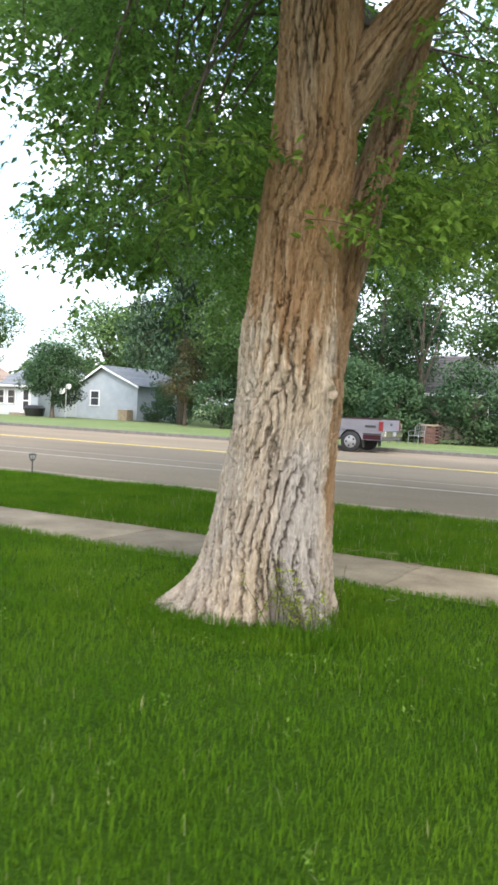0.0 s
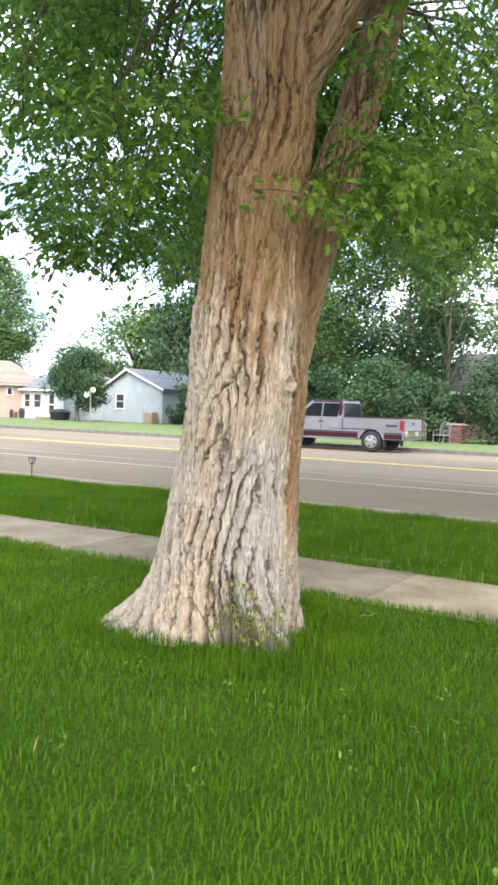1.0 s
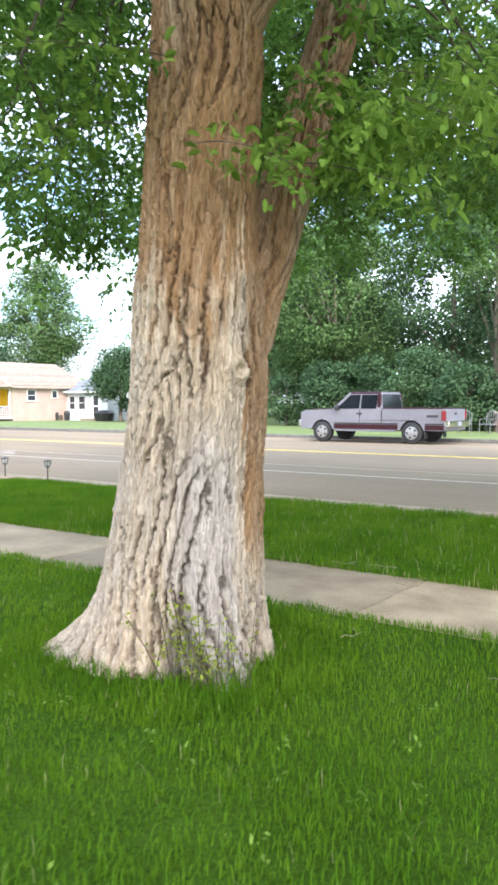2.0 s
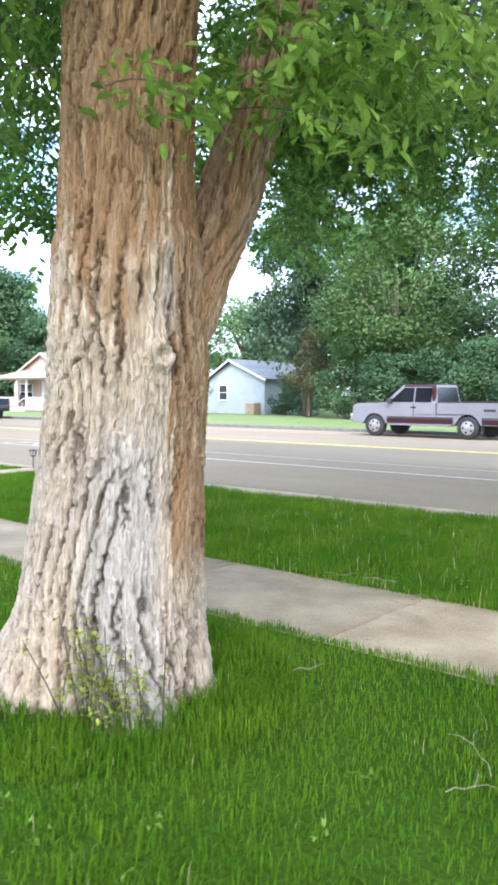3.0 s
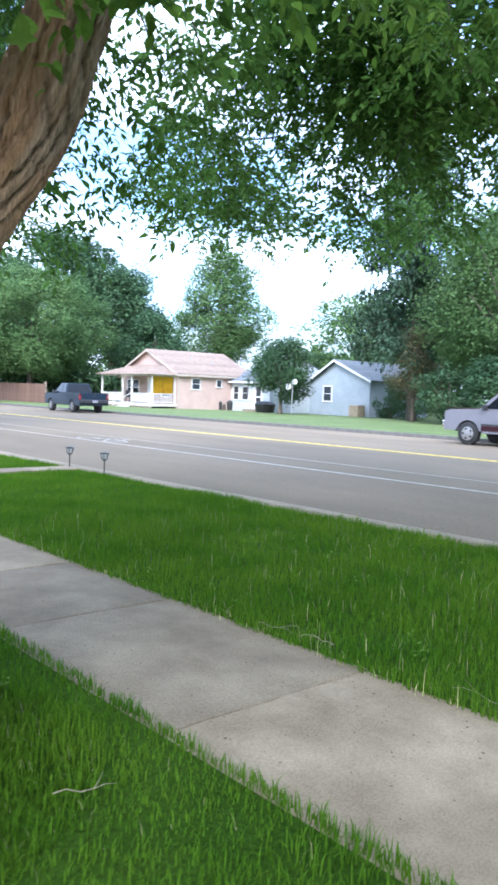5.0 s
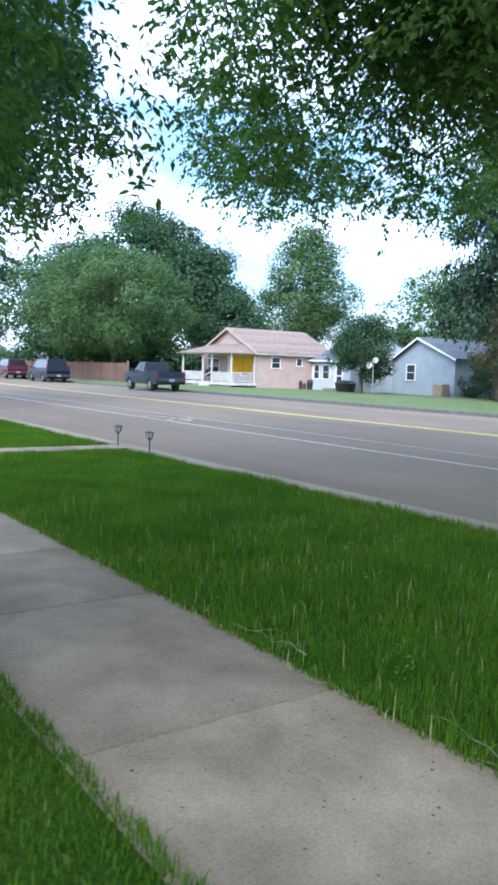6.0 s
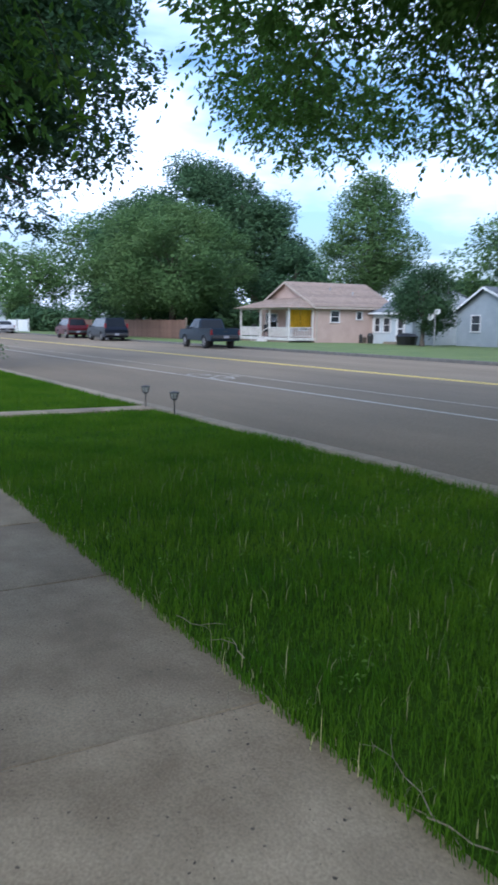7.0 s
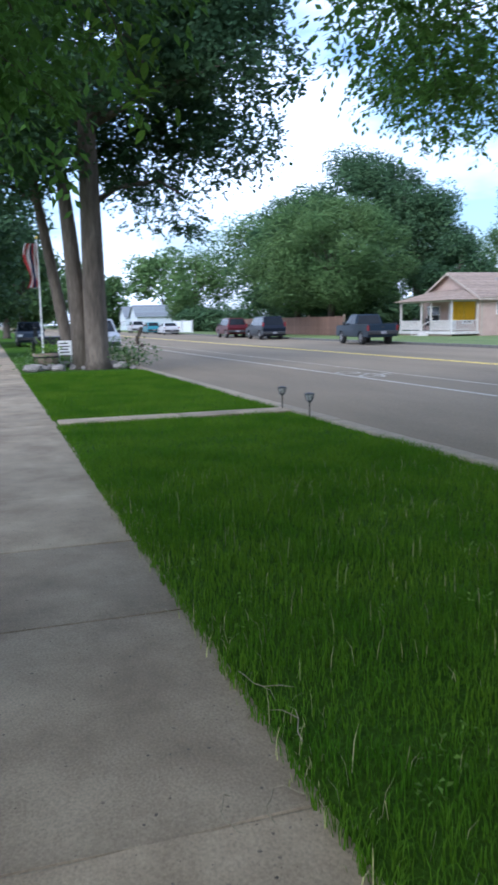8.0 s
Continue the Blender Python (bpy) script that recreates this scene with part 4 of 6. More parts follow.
tree("yard_bush", "bushy blue-green tree in front of the white house", -40.9, 43.4, 0.06, 0.9, 0.14, 3.0, 2.45, 2.3, 12000, 0.11, M_LEAF_DARK, 44, low=-0.95)
spruce("spruce", "tall dark drooping spruce with a bare lower trunk", -31.6, 46.2, 0.0, 24.0, 4.6, 5.0, 34000)
spruce("spruce", "tall dark drooping spruce", -26.5, 50.5, -0.05, 23.0, 5.2, 3.5, 24000)
tree("cedar", "rust-tinged half-dead cedar under the spruce", -29.4, 43.4, 0.05, 0.8, 0.12, 3.0, 1.9, 2.7, 3600, 0.075, M_RUST, 26, bark=M_BARK_BRANCH)
tree("maple", "leafy green maple behind the parked pickup", -24.2, 45.0, 0.03, 2.2, 0.3, 7.6, 5.0, 5.4, 25000, 0.125, M_LEAF_FAR, 54, low=-0.9)
# This maple's shade is put into its dark leaf colour.
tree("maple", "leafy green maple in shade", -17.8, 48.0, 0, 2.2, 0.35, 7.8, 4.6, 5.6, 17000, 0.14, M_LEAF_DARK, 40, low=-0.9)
slim = tree("slim_tree", "slim tall tree with thin forked limbs", -14.8, 46.5, 0, 5.0, 0.13, 9.8, 3.0, 3.4, 3600, 0.15, M_LEAF_FAR, 22)
for dx, z0, z1 in ((-1.3, 3.6, 8.6), (1.1, 4.2, 8.8), (0.9, 2.6, 6.0), (-0.8, 5.2, 9.4)):
    part("limb", bar([(0, 0, z0), (dx * 0.35, 0.1, z0 + (z1 - z0) * 0.35), (dx * 0.8, 0.2, z0 + (z1 - z0) * 0.7), (dx, 0.2, z1)], [0.10, 0.08, 0.06, 0.02], 7), M_BARK_FAR, slim, smooth=True)
tree("maple", "leafy green tree beside the dark-roofed house", -8.0, 42.5, 0, 3.0, 0.3, 7.4, 4.0, 4.0, 10000, 0.16, M_LEAF_FAR, 30, low=-0.7)
tree("tall_tree", "tall green tree behind the garden", -21.0, 60.0, 0, 4, 0.4, 10.5, 7.0, 8.0, 9000, 0.24, M_LEAF_FAR, 34, low=-0.9)
tree("tall_tree", "tall green tree behind the garden", -36.0, 64.0, 0, 4, 0.4, 9.5, 7.0, 8.0, 6500, 0.36, M_LEAF_FAR, 44, low=-0.9)
# The tall trees' shade on the shrubs is put into their leaf colour.
for x, y, cz, rx, rz, n in ((-21.8, 40.6, 1.7, 2.3, 1.9, 9000), (-17.6, 40.5, 2.1, 2.8, 2.3, 12000), (-13.4, 38.2, 1.5, 2.0, 1.6, 8000), (-9.6, 38.6, 2.0, 2.6, 2.1, 9000), (-25.5, 41.5, 1.6, 2.0, 1.7, 3500), (-6.0, 38.5, 1.6, 2.4, 1.8, 3500), (-36.6, 50.3, 1.4, 1.5, 1.6, 2600), (-33.8, 49.0, 1.5, 1.8, 1.7, 2800)):
    tree("shrub", "dense dark green garden shrub", x, y, 0.05, 0.5, 0.08, cz, rx, rz, int(0.7 * n), 0.12, M_LEAF_DARK, 30, low=-0.95)
# Distant belt of trees that closes the view behind the houses.
for k in range(15):
    tree("belt_tree", "low distant green tree behind the houses", -210 + 17.5 * k, 98 + 9 * math.sin(k * 2.3), 0, 1.2, 0.3, 4.0 + 1.2 * math.sin(k * 1.7), 10.5, 5.0, 1500, 0.85, M_LEAF_FAR, 22, low=-0.98)
for x, y in ((-70, 41), (-78, 44), (-86, 43), (-95, 40), (-106, 39), (-112, 36), (-64, 42.5)):
    tree("hedge_shrub", "dense green shrub under the street trees", x, y, 0, 0.4, 0.1, 1.5, 4.2, 1.9, 2200, 0.3, M_LEAF_DARK, 24, low=-0.98)

# ---- pavement pieces ----
SIDEWALK = thing("sidewalk", "cracked pale concrete sidewalk of square slabs", "sidewalk", kind="structure")
JOINTS = [11.5, 9.9, 8.2, 6.6, 5.0, 3.4, 1.8, 0.2, -1.4, -3.0, -4.79, -6.2, -7.85, -9.6, -11.35, -13.0] + [-14.65 - 1.65 * i for i in range(40)]
for i, (a, b) in enumerate(zip(JOINTS, JOINTS[1:])):
    t = rng.uniform(-0.004, 0.004, 4)
    step = 0.05 if a > -3.1 else 0.0
    bm = bmesh.new()
    g = 0.006
    nx, ny = 7, 5
    grid = [[None] * (ny + 1) for _ in range(nx + 1)]
    for ix in range(nx + 1):
        for iy in range(ny + 1):
            fx, fy = ix / nx, iy / ny
            x = a - g + (b - a + 2 * g) * fx
            y = Y_IN - 0.03 + (Y_OUT + 0.02 + step - Y_IN + 0.03) * fy
            edge = ix in (0, nx) or iy in (0, ny)
            if iy in (0, ny):
                y += rng.normal(0, 0.014)
            if ix in (0, nx):
                x += rng.normal(0, 0.006)
            z = (t[0] * (1 - fx) + t[1] * fx) * (1 - fy) + (t[2] * (1 - fx) + t[3] * fx) * fy + rng.normal(0, 0.0008) - (0.004 if edge else 0.0)
            grid[ix][iy] = bm.verts.new((x, y, z))
    for ix in range(nx):
        for iy in range(ny):
            bm.faces.new((grid[ix][iy], grid[ix][iy + 1], grid[ix + 1][iy + 1], grid[ix + 1][iy]))
    rim = [e for e in bm.edges if e.is_boundary]
    ex = bmesh.ops.extrude_edge_only(bm, edges=rim)
    for v in ex["geom"]:
        if isinstance(v, bmesh.types.BMVert):
            v.co.z = -0.09
    bmesh.ops.recalc_face_normals(bm, faces=bm.faces)
    part("slab", bm, M_CONCRETE, SIDEWALK)

part("joint_fill", boxes((-70, 11.4, Y_IN, Y_OUT - 0.02, -0.085, -0.012)), M_KERB, SIDEWALK, "pale gritty joint filling")

GARDEN_PATH = thing("garden_path", "narrow pale concrete strip across the verge", "path", kind="structure")
for i in range(4):
    y0 = Y_OUT + 0.03 + i * 0.93
    part("slab", boxes((PATH_X0, PATH_X1, y0 + 0.005, y0 + 0.925, -0.05, 0.035), bevel=0.01), M_CONCRETE, GARDEN_PATH)

M_FARKERB = surf("dark_kerb", (0.10, 0.095, 0.085), (0.16, 0.15, 0.13), 4, 0.9, 0.006, 50)
for y0, y1, zt, zb, lab in ((Y_KERB - 0.09, Y_KERB + 0.15, 0.045, -0.2, "pale concrete kerb beside the verge"), (Y_FAR - 0.01, Y_FAR + 0.16, 0.14, -0.1, "low grey concrete kerb across the road")):
    K = thing("kerb", lab, "kerb", kind="structure")
    me = None
    for i in range(60):
        x = 20 - i * 2.4
        if me is None:
            ob = part("kerb_stone", boxes((0, 2.39, y0, y1, zb, zt), bevel=0.02), M_KERB if y0 < 20 else M_FARKERB, K)
            me = ob.data
        else:
            ob = under(new("kerb_stone", me), K)
        ob.location = (x, 0, rng.normal(0, 0.003))
strip("gutter", [(Y_KERB + 0.15, -0.125), (Y_KERB + 0.62, -0.118)], -140, 25, 60, M_KERB, "worn pale concrete gutter along the kerb", "gutter")

# Cycle-lane symbol: worn white bars and rings on the asphalt.
sym = bmesh.new()


def flat_bar(bm, x0, y0, x1, y1, w):
    d = Vector((x1 - x0, y1 - y0, 0)).normalized()
    n = Vector((-d.y, d.x, 0)) * w / 2
    z = road_z(17.3) + 0.008
    bm.faces.new([bm.verts.new((p[0] + s * n.x, p[1] + s * n.y, z)) for p, s in (((x0, y0), 1), ((x0, y0), -1), ((x1, y1), -1), ((x1, y1), 1))])


for cx in (-21.4, -19.9):
    for k in range(12):
        a, b = k * math.pi / 6, (k + 1) * math.pi / 6
        flat_bar(sym, cx + 0.42 * math.cos(a), 17.05 + 0.3 * math.sin(a), cx + 0.42 * math.cos(b), 17.05 + 0.3 * math.sin(b), 0.09)
for r in ((-21.4, 17.05, -20.9, 17.5), (-20.9, 17.5, -20.1, 17.5), (-20.1, 17.5, -19.9, 17.05), (-20.9, 17.5, -20.5, 17.1), (-20.7, 17.75, -20.2, 17.75)):
    flat_bar(sym, *r, 0.1)
tagged(part("cycle_symbol", sym, M_WHITE_LINE, None), "worn white cycle symbol painted on the road", "road marking", kind="structure")

# ---- things on the near side ----
M_BLACK = surf("black_metal", (0.012, 0.012, 0.012), (0.03, 0.028, 0.026), 20, 0.45, 0.001, 90)
M_LAMPGLASS = surf("frosted_lamp_pane", (0.35, 0.36, 0.34), (0.5, 0.5, 0.47), 10, 0.25)
M_TWIG = surf("dry_twig", (0.20, 0.165, 0.10), (0.30, 0.255, 0.16), 12, 0.85, 0.002, 80)
M_STONE = surf("garden_stone", (0.13, 0.12, 0.105), (0.32, 0.29, 0.26), 6, 0.9, 0.01, 25, vary="object", amount=0.35)
M_WHITE = surf("white_paint", (0.70, 0.70, 0.68), (0.82, 0.82, 0.80), 4, 0.55, 0.001, 60, fine=0.08)
M_GREY_METAL = surf("grey_metal", (0.35, 0.36, 0.37), (0.5, 0.5, 0.5), 10, 0.4, metal=0.6)


def path_light(x, y):
    T = thing("path_light", "small black lantern path light on a short stake in the grass", "garden light", (x, y, 0), 20, "lanterns by the path")
    part("stake", bar([(0, 0, -0.1), (0, 0, 0.27)], [0.011, 0.011], 8), M_BLACK, T)
    part("collar", bar([(0, 0, 0.25), (0, 0, 0.275), (0, 0, 0.285)], [0.015, 0.05, 0.045], 6), M_BLACK, T)
    part("pane", bar([(0, 0, 0.285), (0, 0, 0.375)], [0.042, 0.066], 6), M_LAMPGLASS, T)
    for k in range(6):
        a = k * math.pi / 3
        part("rib", bar([(0.045 * math.cos(a), 0.045 * math.sin(a), 0.28), (0.07 * math.cos(a), 0.07 * math.sin(a), 0.38)], 0.006, 5), M_BLACK, T)
    part("cap", bar([(0, 0, 0.372), (0, 0, 0.384), (0, 0, 0.394), (0, 0, 0.402)], [0.078, 0.076, 0.05, 0.015], 6), M_BLACK, T)
    return T


path_light(-11.79, 11.87)
path_light(-13.06, 11.91)

# Fallen twigs in the grass and on the sidewalk edge.
for x, y, z, ang, L in ((-2.66, 6.38, 0.08, 85, 0.24), (-1.62, 6.05, 0.08, 118, 0.46), (-1.52, 5.75, 0.08, 60, 0.22), (-3.4, 8.33, 0.06, 170, 0.30), (-2.3, 8.35, 0.06, 150, 0.55), (-1.9, 8.3, 0.05, 30, 0.35), (-3.75, 8.3, 0.05, 15, 0.25), (-4.35, 6.6, 0.08, 200, 0.2)):
    T = thing("twig", "thin pale dry fallen twig in the grass", "twig", (x, y, z), ang, "fallen twigs")
    pts = [(L * (k / 5 - 0.5), 0.05 * L * math.sin(k * 1.1 + x * 9), 0.008 * math.sin(k * 2.1) - 0.004 * k) for k in range(6)]
    part("stem", bar(pts, [0.0027, 0.0024, 0.002, 0.0016, 0.0012, 0.0008], 5), M_TWIG, T)
    part("side_shoot", bar([pts[3], (pts[3][0] + 0.05, pts[3][1] + 0.05, pts[3][2] + 0.01), (pts[3][0] + 0.08, pts[3][1] + 0.1, pts[3][2])], [0.002, 0.0015, 0.0008], 4), M_TWIG, T)

# Curled dry stems on the slabs beside the joint.
for x, y, r, a0, a1 in ((-2.98, 8.16, 0.11, 80, 290), (-3.02, 8.02, 0.10, 200, 330), (-2.05, 8.16, 0.16, 20, 150), (-4.7, 8.1, 0.09, 60, 250)):
    T = thing("dry_stem", "thin curled straw-coloured dry stem on concrete", "twig", (x, y, 0.006), 0, "curled dry stems")
    part("stem", bar([(r * (1 + 0.25 * math.sin(k * 1.7)) * math.cos(radians(a0 + (a1 - a0) * k / 9)), r * 0.8 * math.sin(radians(a0 + (a1 - a0) * k / 9)), 0.003 + 0.006 * abs(math.sin(k * 1.1))) for k in range(10)], 0.0022, 5), M_TWIG, T)

# Scattered crumbs and dry leaf bits on the slabs.
n = 1000
cx, cy = rng.uniform(-8, 1.5, n), rng.uniform(Y_IN + 0.02, Y_OUT - 0.02, n)
cr = np.minimum(rng.gamma(1.3, 0.0020, n) + 0.0020, 0.0075)
q = rng.normal(0, 1, (n, 5, 2)) * 0.25 + np.array([(1, 0), (0.31, 0.95), (-0.81, 0.59), (-0.81, -0.59), (0.31, -0.95)])
v = np.concatenate([np.stack([cx, cy], 1)[:, None] + q * cr[:, None, None], np.broadcast_to(0.006 + rng.random((n, 1, 1)) * 0.008, (n, 5, 1))], 2).reshape(-1, 3)
M_CRUMB = surf("leaf_crumbs", (0.09, 0.07, 0.05), (0.20, 0.16, 0.11), 9, 0.9, vary="island", amount=0.5)
tagged(new("crumbs", mesh_np("crumbs", v, np.arange(5 * n).reshape(n, 5), M_CRUMB)), "dark dry leaf crumbs scattered on the sidewalk", "debris", kind="stuff")

# Broad-leaved weeds in the lawn.
wp = []
for k in range(120):
    x, y = (rng.uniform(-5, 1.0), rng.uniform(2.5, 6.8)) if k % 2 else (rng.uniform(-6, 0.5), rng.uniform(8.35, 11.0))
    if math.hypot(x + 3.4, y - 5.74) > 0.8:
        for q in range(6):
            wp.append((x + rng.normal(0, 0.025), y + rng.normal(0, 0.025), rng.uniform(0.04, 0.10)))
tagged(new("weeds", leaf_mesh("weeds", np.array(wp), rng.uniform(0.018, 0.036, len(wp)), M_LEAF_LIGHT, -0.2, 0.6)), "small broad-leaved weeds in the grass", "weed", kind="stuff")

# Rock garden, planter, flag and sign under the far street tree.
me = None
for k in range(34):
    b = bmesh.new()
    bmesh.ops.create_icosphere(b, subdivisions=2, radius=1.0)
    for vtx in b.verts:
        vtx.co *= 1 + 0.45 * (noise.noise(vtx.co * 1.3 + Vector((k * 7.1, 0, 0))))
    s = rng.uniform(0.10, 0.24)
    ob = part("rock", b, M_STONE, None)
    x, y = (-27.4 - rng.uniform(0, 3.4), 8.5 + rng.uniform(0, 3.3)) if k % 2 else (-27.3 + rng.normal(0, 0.2), 8.45 + rng.uniform(0, 3.4))
    ob.matrix_basis = Matrix.Translation((x, y, s * 0.3)) @ Matrix.Rotation(rng.uniform(0, 6), 4, "Z") @ Matrix.Diagonal((s * 1.2, s, s * 0.75, 1))
    tagged(ob, "rough pale garden rock edging a flower bed", "rock", "rocks of the flower bed")
M_WOOD = surf("weathered_wood", (0.17, 0.13, 0.09), (0.28, 0.22, 0.16), 5, 0.85, 0.003, 50, stretch=(1, 1, 6))
P = thing("planter", "round wooden half-barrel planter with green plants", "planter", (-28.6, 9.2, 0))
part("barrel", bar([(0, 0, 0), (0, 0, 0.28), (0, 0, 0.52)], [0.36, 0.42, 0.44], 18), M_WOOD, P, smooth=True)
for z in (0.12, 0.4):
    part("hoop", bar([(0, 0, z - 0.025), (0, 0, z + 0.025)], [0.40 + z * 0.1, 0.405 + z * 0.1], 18), M_BLACK, P)
pp = rng.normal(0, 1, (260, 3)) * (0.25, 0.25, 0.14) + (0, 0, 0.68)
tagged(under(new("plant", leaf_mesh("plant", pp, 0.12, M_LEAF_LIGHT, 0.0, 0.4, 1)), P), kind="stuff")
for x, y, h, n, lab in ((-27.4, 11.9, 0.75, 700, "leafy green flower bed plants beside the kerb"), (-28.4, 8.9, 0.5, 350, "leafy green bedding plants among rocks"), (-29.6, 9.8, 0.4, 350, "leafy green bedding plants among rocks"), (-29.0, 11.4, 0.8, 500, "tall green bedding plants with dark flower heads")):
    B = thing("garden_plant", lab, "plant", (x, y, 0))
    st = bmesh.new()
    for k in range(16):
        a, r = rng.uniform(0, 6.28), rng.uniform(0.05, 0.55)
        tube(st, [(r * 0.4 * math.cos(a), r * 0.4 * math.sin(a), 0), (r * math.cos(a), r * math.sin(a), h * rng.uniform(0.6, 1.3))], [0.008, 0.003], 4, False)
    tagged(part("stems", st, M_LEAF_LIGHT, B), kind="stuff")
    pp = rng.normal(0, 1, (n, 3)) * (0.38, 0.38, h * 0.3) + (0, 0, h * 0.55)
    pp[:, 2] = np.abs(pp[:, 2])
    tagged(under(new("leaves", leaf_mesh("leaves", pp, 0.13, M_LEAF_FAR, 0.1, 0.5, 1)), B), kind="stuff")
S = thing("seed_stalk", "tall stalk with dark round flower heads", "plant", (-26.6, 12.0, 0))
part("stem", bar([(0, 0, 0), (0.03, 0, 0.6), (0, 0.02, 1.2)], [0.014, 0.01, 0.006], 6), M_BLACK, S)
for k in range(7):
    b = bmesh.new()
    bmesh.ops.create_icosphere(b, subdivisions=1, radius=rng.uniform(0.05, 0.08), matrix=Matrix.Translation((rng.normal(0, 0.12), rng.normal(0, 0.12), 0.75 + 0.09 * k)))
    part("flower_head", b, M_BARK_BRANCH, S)

F = thing("flagpole", "white garden flagpole with a limp striped flag", "flagpole", (-33.0, 9.4, 0), 65)
part("pole", bar([(0, 0, 0), (0, 0, 4.75)], [0.035, 0.028], 10), M_WHITE, F)
b = bmesh.new()
bmesh.ops.create_icosphere(b, subdivisions=2, radius=0.06, matrix=Matrix.Translation((0, 0, 4.8)))
part("finial", b, M_YELLOW_LINE, F)
M_RED = surf("red_cloth", (0.42, 0.05, 0.05), (0.5, 0.08, 0.07), 5, 0.85)
M_NAVY = surf("navy_cloth", (0.03, 0.04, 0.12), (0.05, 0.06, 0.16), 5, 0.85)
M_CLOTH = surf("white_cloth", (0.6, 0.58, 0.56), (0.72, 0.70, 0.68), 5, 0.85)
for k in range(11):
    b = bmesh.new()
    prev = None
    for j in range(9):
        z = 4.6 - 0.21 * j
        x = -0.03 - 0.055 * k * (0.75 + 0.25 * math.sin(j * 0.8)) * (1 if j < 6 else 0.8)
        w = 0.055
        y = 0.06 * math.sin(k * 1.9 + j * 0.5)
        cur = [b.verts.new((x, y, z)), b.verts.new((x - w, y + 0.06 * math.cos(k * 1.9 + j * 0.5), z - 0.03 * (k % 3)))]
        if prev:
            b.faces.new((prev[0], prev[1], cur[1], cur[0]))
        prev = cur
    bmesh.ops.solidify(b, geom=b.faces[:], thickness=0.006)
    part("stripe", b, M_NAVY if k in (3, 4) else (M_RED, M_CLOTH)[k % 2], F)

G = thing("yard_sign", "small white yard sign with dark lines of text on two stakes", "sign", (-29.2, 9.9, 0), 82)
part("board", boxes((-0.24, 0.24, -0.012, 0.012, 0.42, 0.92), bevel=0.004), M_WHITE, G)
for x in (-0.2, 0.2):
    part("stake", boxes((x - 0.02, x + 0.02, 0.014, 0.034, 0, 0.85)), M_GREY_METAL, G)
for k in range(4):
    part("text_bar", boxes((-0.18, 0.16 - 0.05 * (k % 2), -0.018, -0.0125, 0.50 + 0.1 * k, 0.54 + 0.1 * k)), M_BLACK, G)

# ---- houses ----
M_STUCCO = surf("peach_stucco", (0.44, 0.325, 0.265), (0.51, 0.385, 0.32), 1.5, 0.9, 0.006, 40, fine=0.12)
M_GREYWALL = surf("blue_grey_siding", (0.30, 0.34, 0.36), (0.37, 0.41, 0.43), 1.2, 0.8, 0.003, 30, fine=0.1)
M_PALEWALL = surf("pale_blue_siding", (0.46, 0.50, 0.52), (0.55, 0.59, 0.60), 1.2, 0.8, 0.003, 30, fine=0.1)
M_BROWNWALL = surf("brown_siding", (0.12, 0.09, 0.07), (0.17, 0.13, 0.10), 1.5, 0.85, 0.004, 30)
M_SHINGLE_TAN = surf("tan_shingles", (0.25, 0.185, 0.135), (0.34, 0.26, 0.20), 3, 0.9, 0.01, 30, vary="object", amount=0.14)
M_SHINGLE_GREY = surf("grey_shingles", (0.14, 0.155, 0.16), (0.20, 0.215, 0.22), 3, 0.9, 0.01, 30, vary="object", amount=0.14)
M_SHINGLE_DARK = surf("dark_shingles", (0.07, 0.065, 0.065), (0.12, 0.11, 0.105), 3, 0.9, 0.01, 30, vary="object", amount=0.14)
M_WINDOW = glass("window_glass", (0.03, 0.035, 0.04))
M_YELLOW = surf("yellow_cloth", (0.80, 0.55, 0.03), (0.88, 0.66, 0.05), 2.5, 0.8, 0.004, 12, stretch=(6, 6, 0.4), through_light=0.2)
M_FENCE = surf("brown_fence_boards", (0.125, 0.070, 0.046), (0.195, 0.115, 0.080), 2, 0.85, 0.003, 40, stretch=(1, 1, 0.2), vary="object", amount=0.25)


def window(parent, x0, x1, z0, z1, y=None, x=None, frame_w=0.09, bars=True):
    """A window proud of a wall that faces -y (y given) or +x (x given)."""
    W = new("window")
    W.parent = parent
    def put(name, a0, a1, d0, d1, b0, b1, mat):
        rows = (a0, a1, y - d1, y - d0, b0, b1) if y is not None else (x + d0, x + d1, a0, a1, b0, b1)
        part(name, boxes(rows, bevel=0.006), mat, W)
    put("pane", x0, x1, 0.0, 0.02, z0, z1, M_WINDOW)
    f = frame_w
    put("frame", x0 - f, x1 + f, 0.001, 0.06, z1, z1 + f, M_WHITE)
    put("frame", x0 - f, x0, 0.001, 0.05, z0, z1, M_WHITE)
    put("frame", x1, x1 + f, 0.001, 0.05, z0, z1, M_WHITE)
    put("sill", x0 - f - 0.03, x1 + f + 0.03, 0.001, 0.09, z0 - f, z0, M_WHITE)
    if bars:
        put("rail", x0, x1, 0.021, 0.04, (z0 + z1) / 2 - 0.02, (z0 + z1) / 2 + 0.02, M_WHITE)


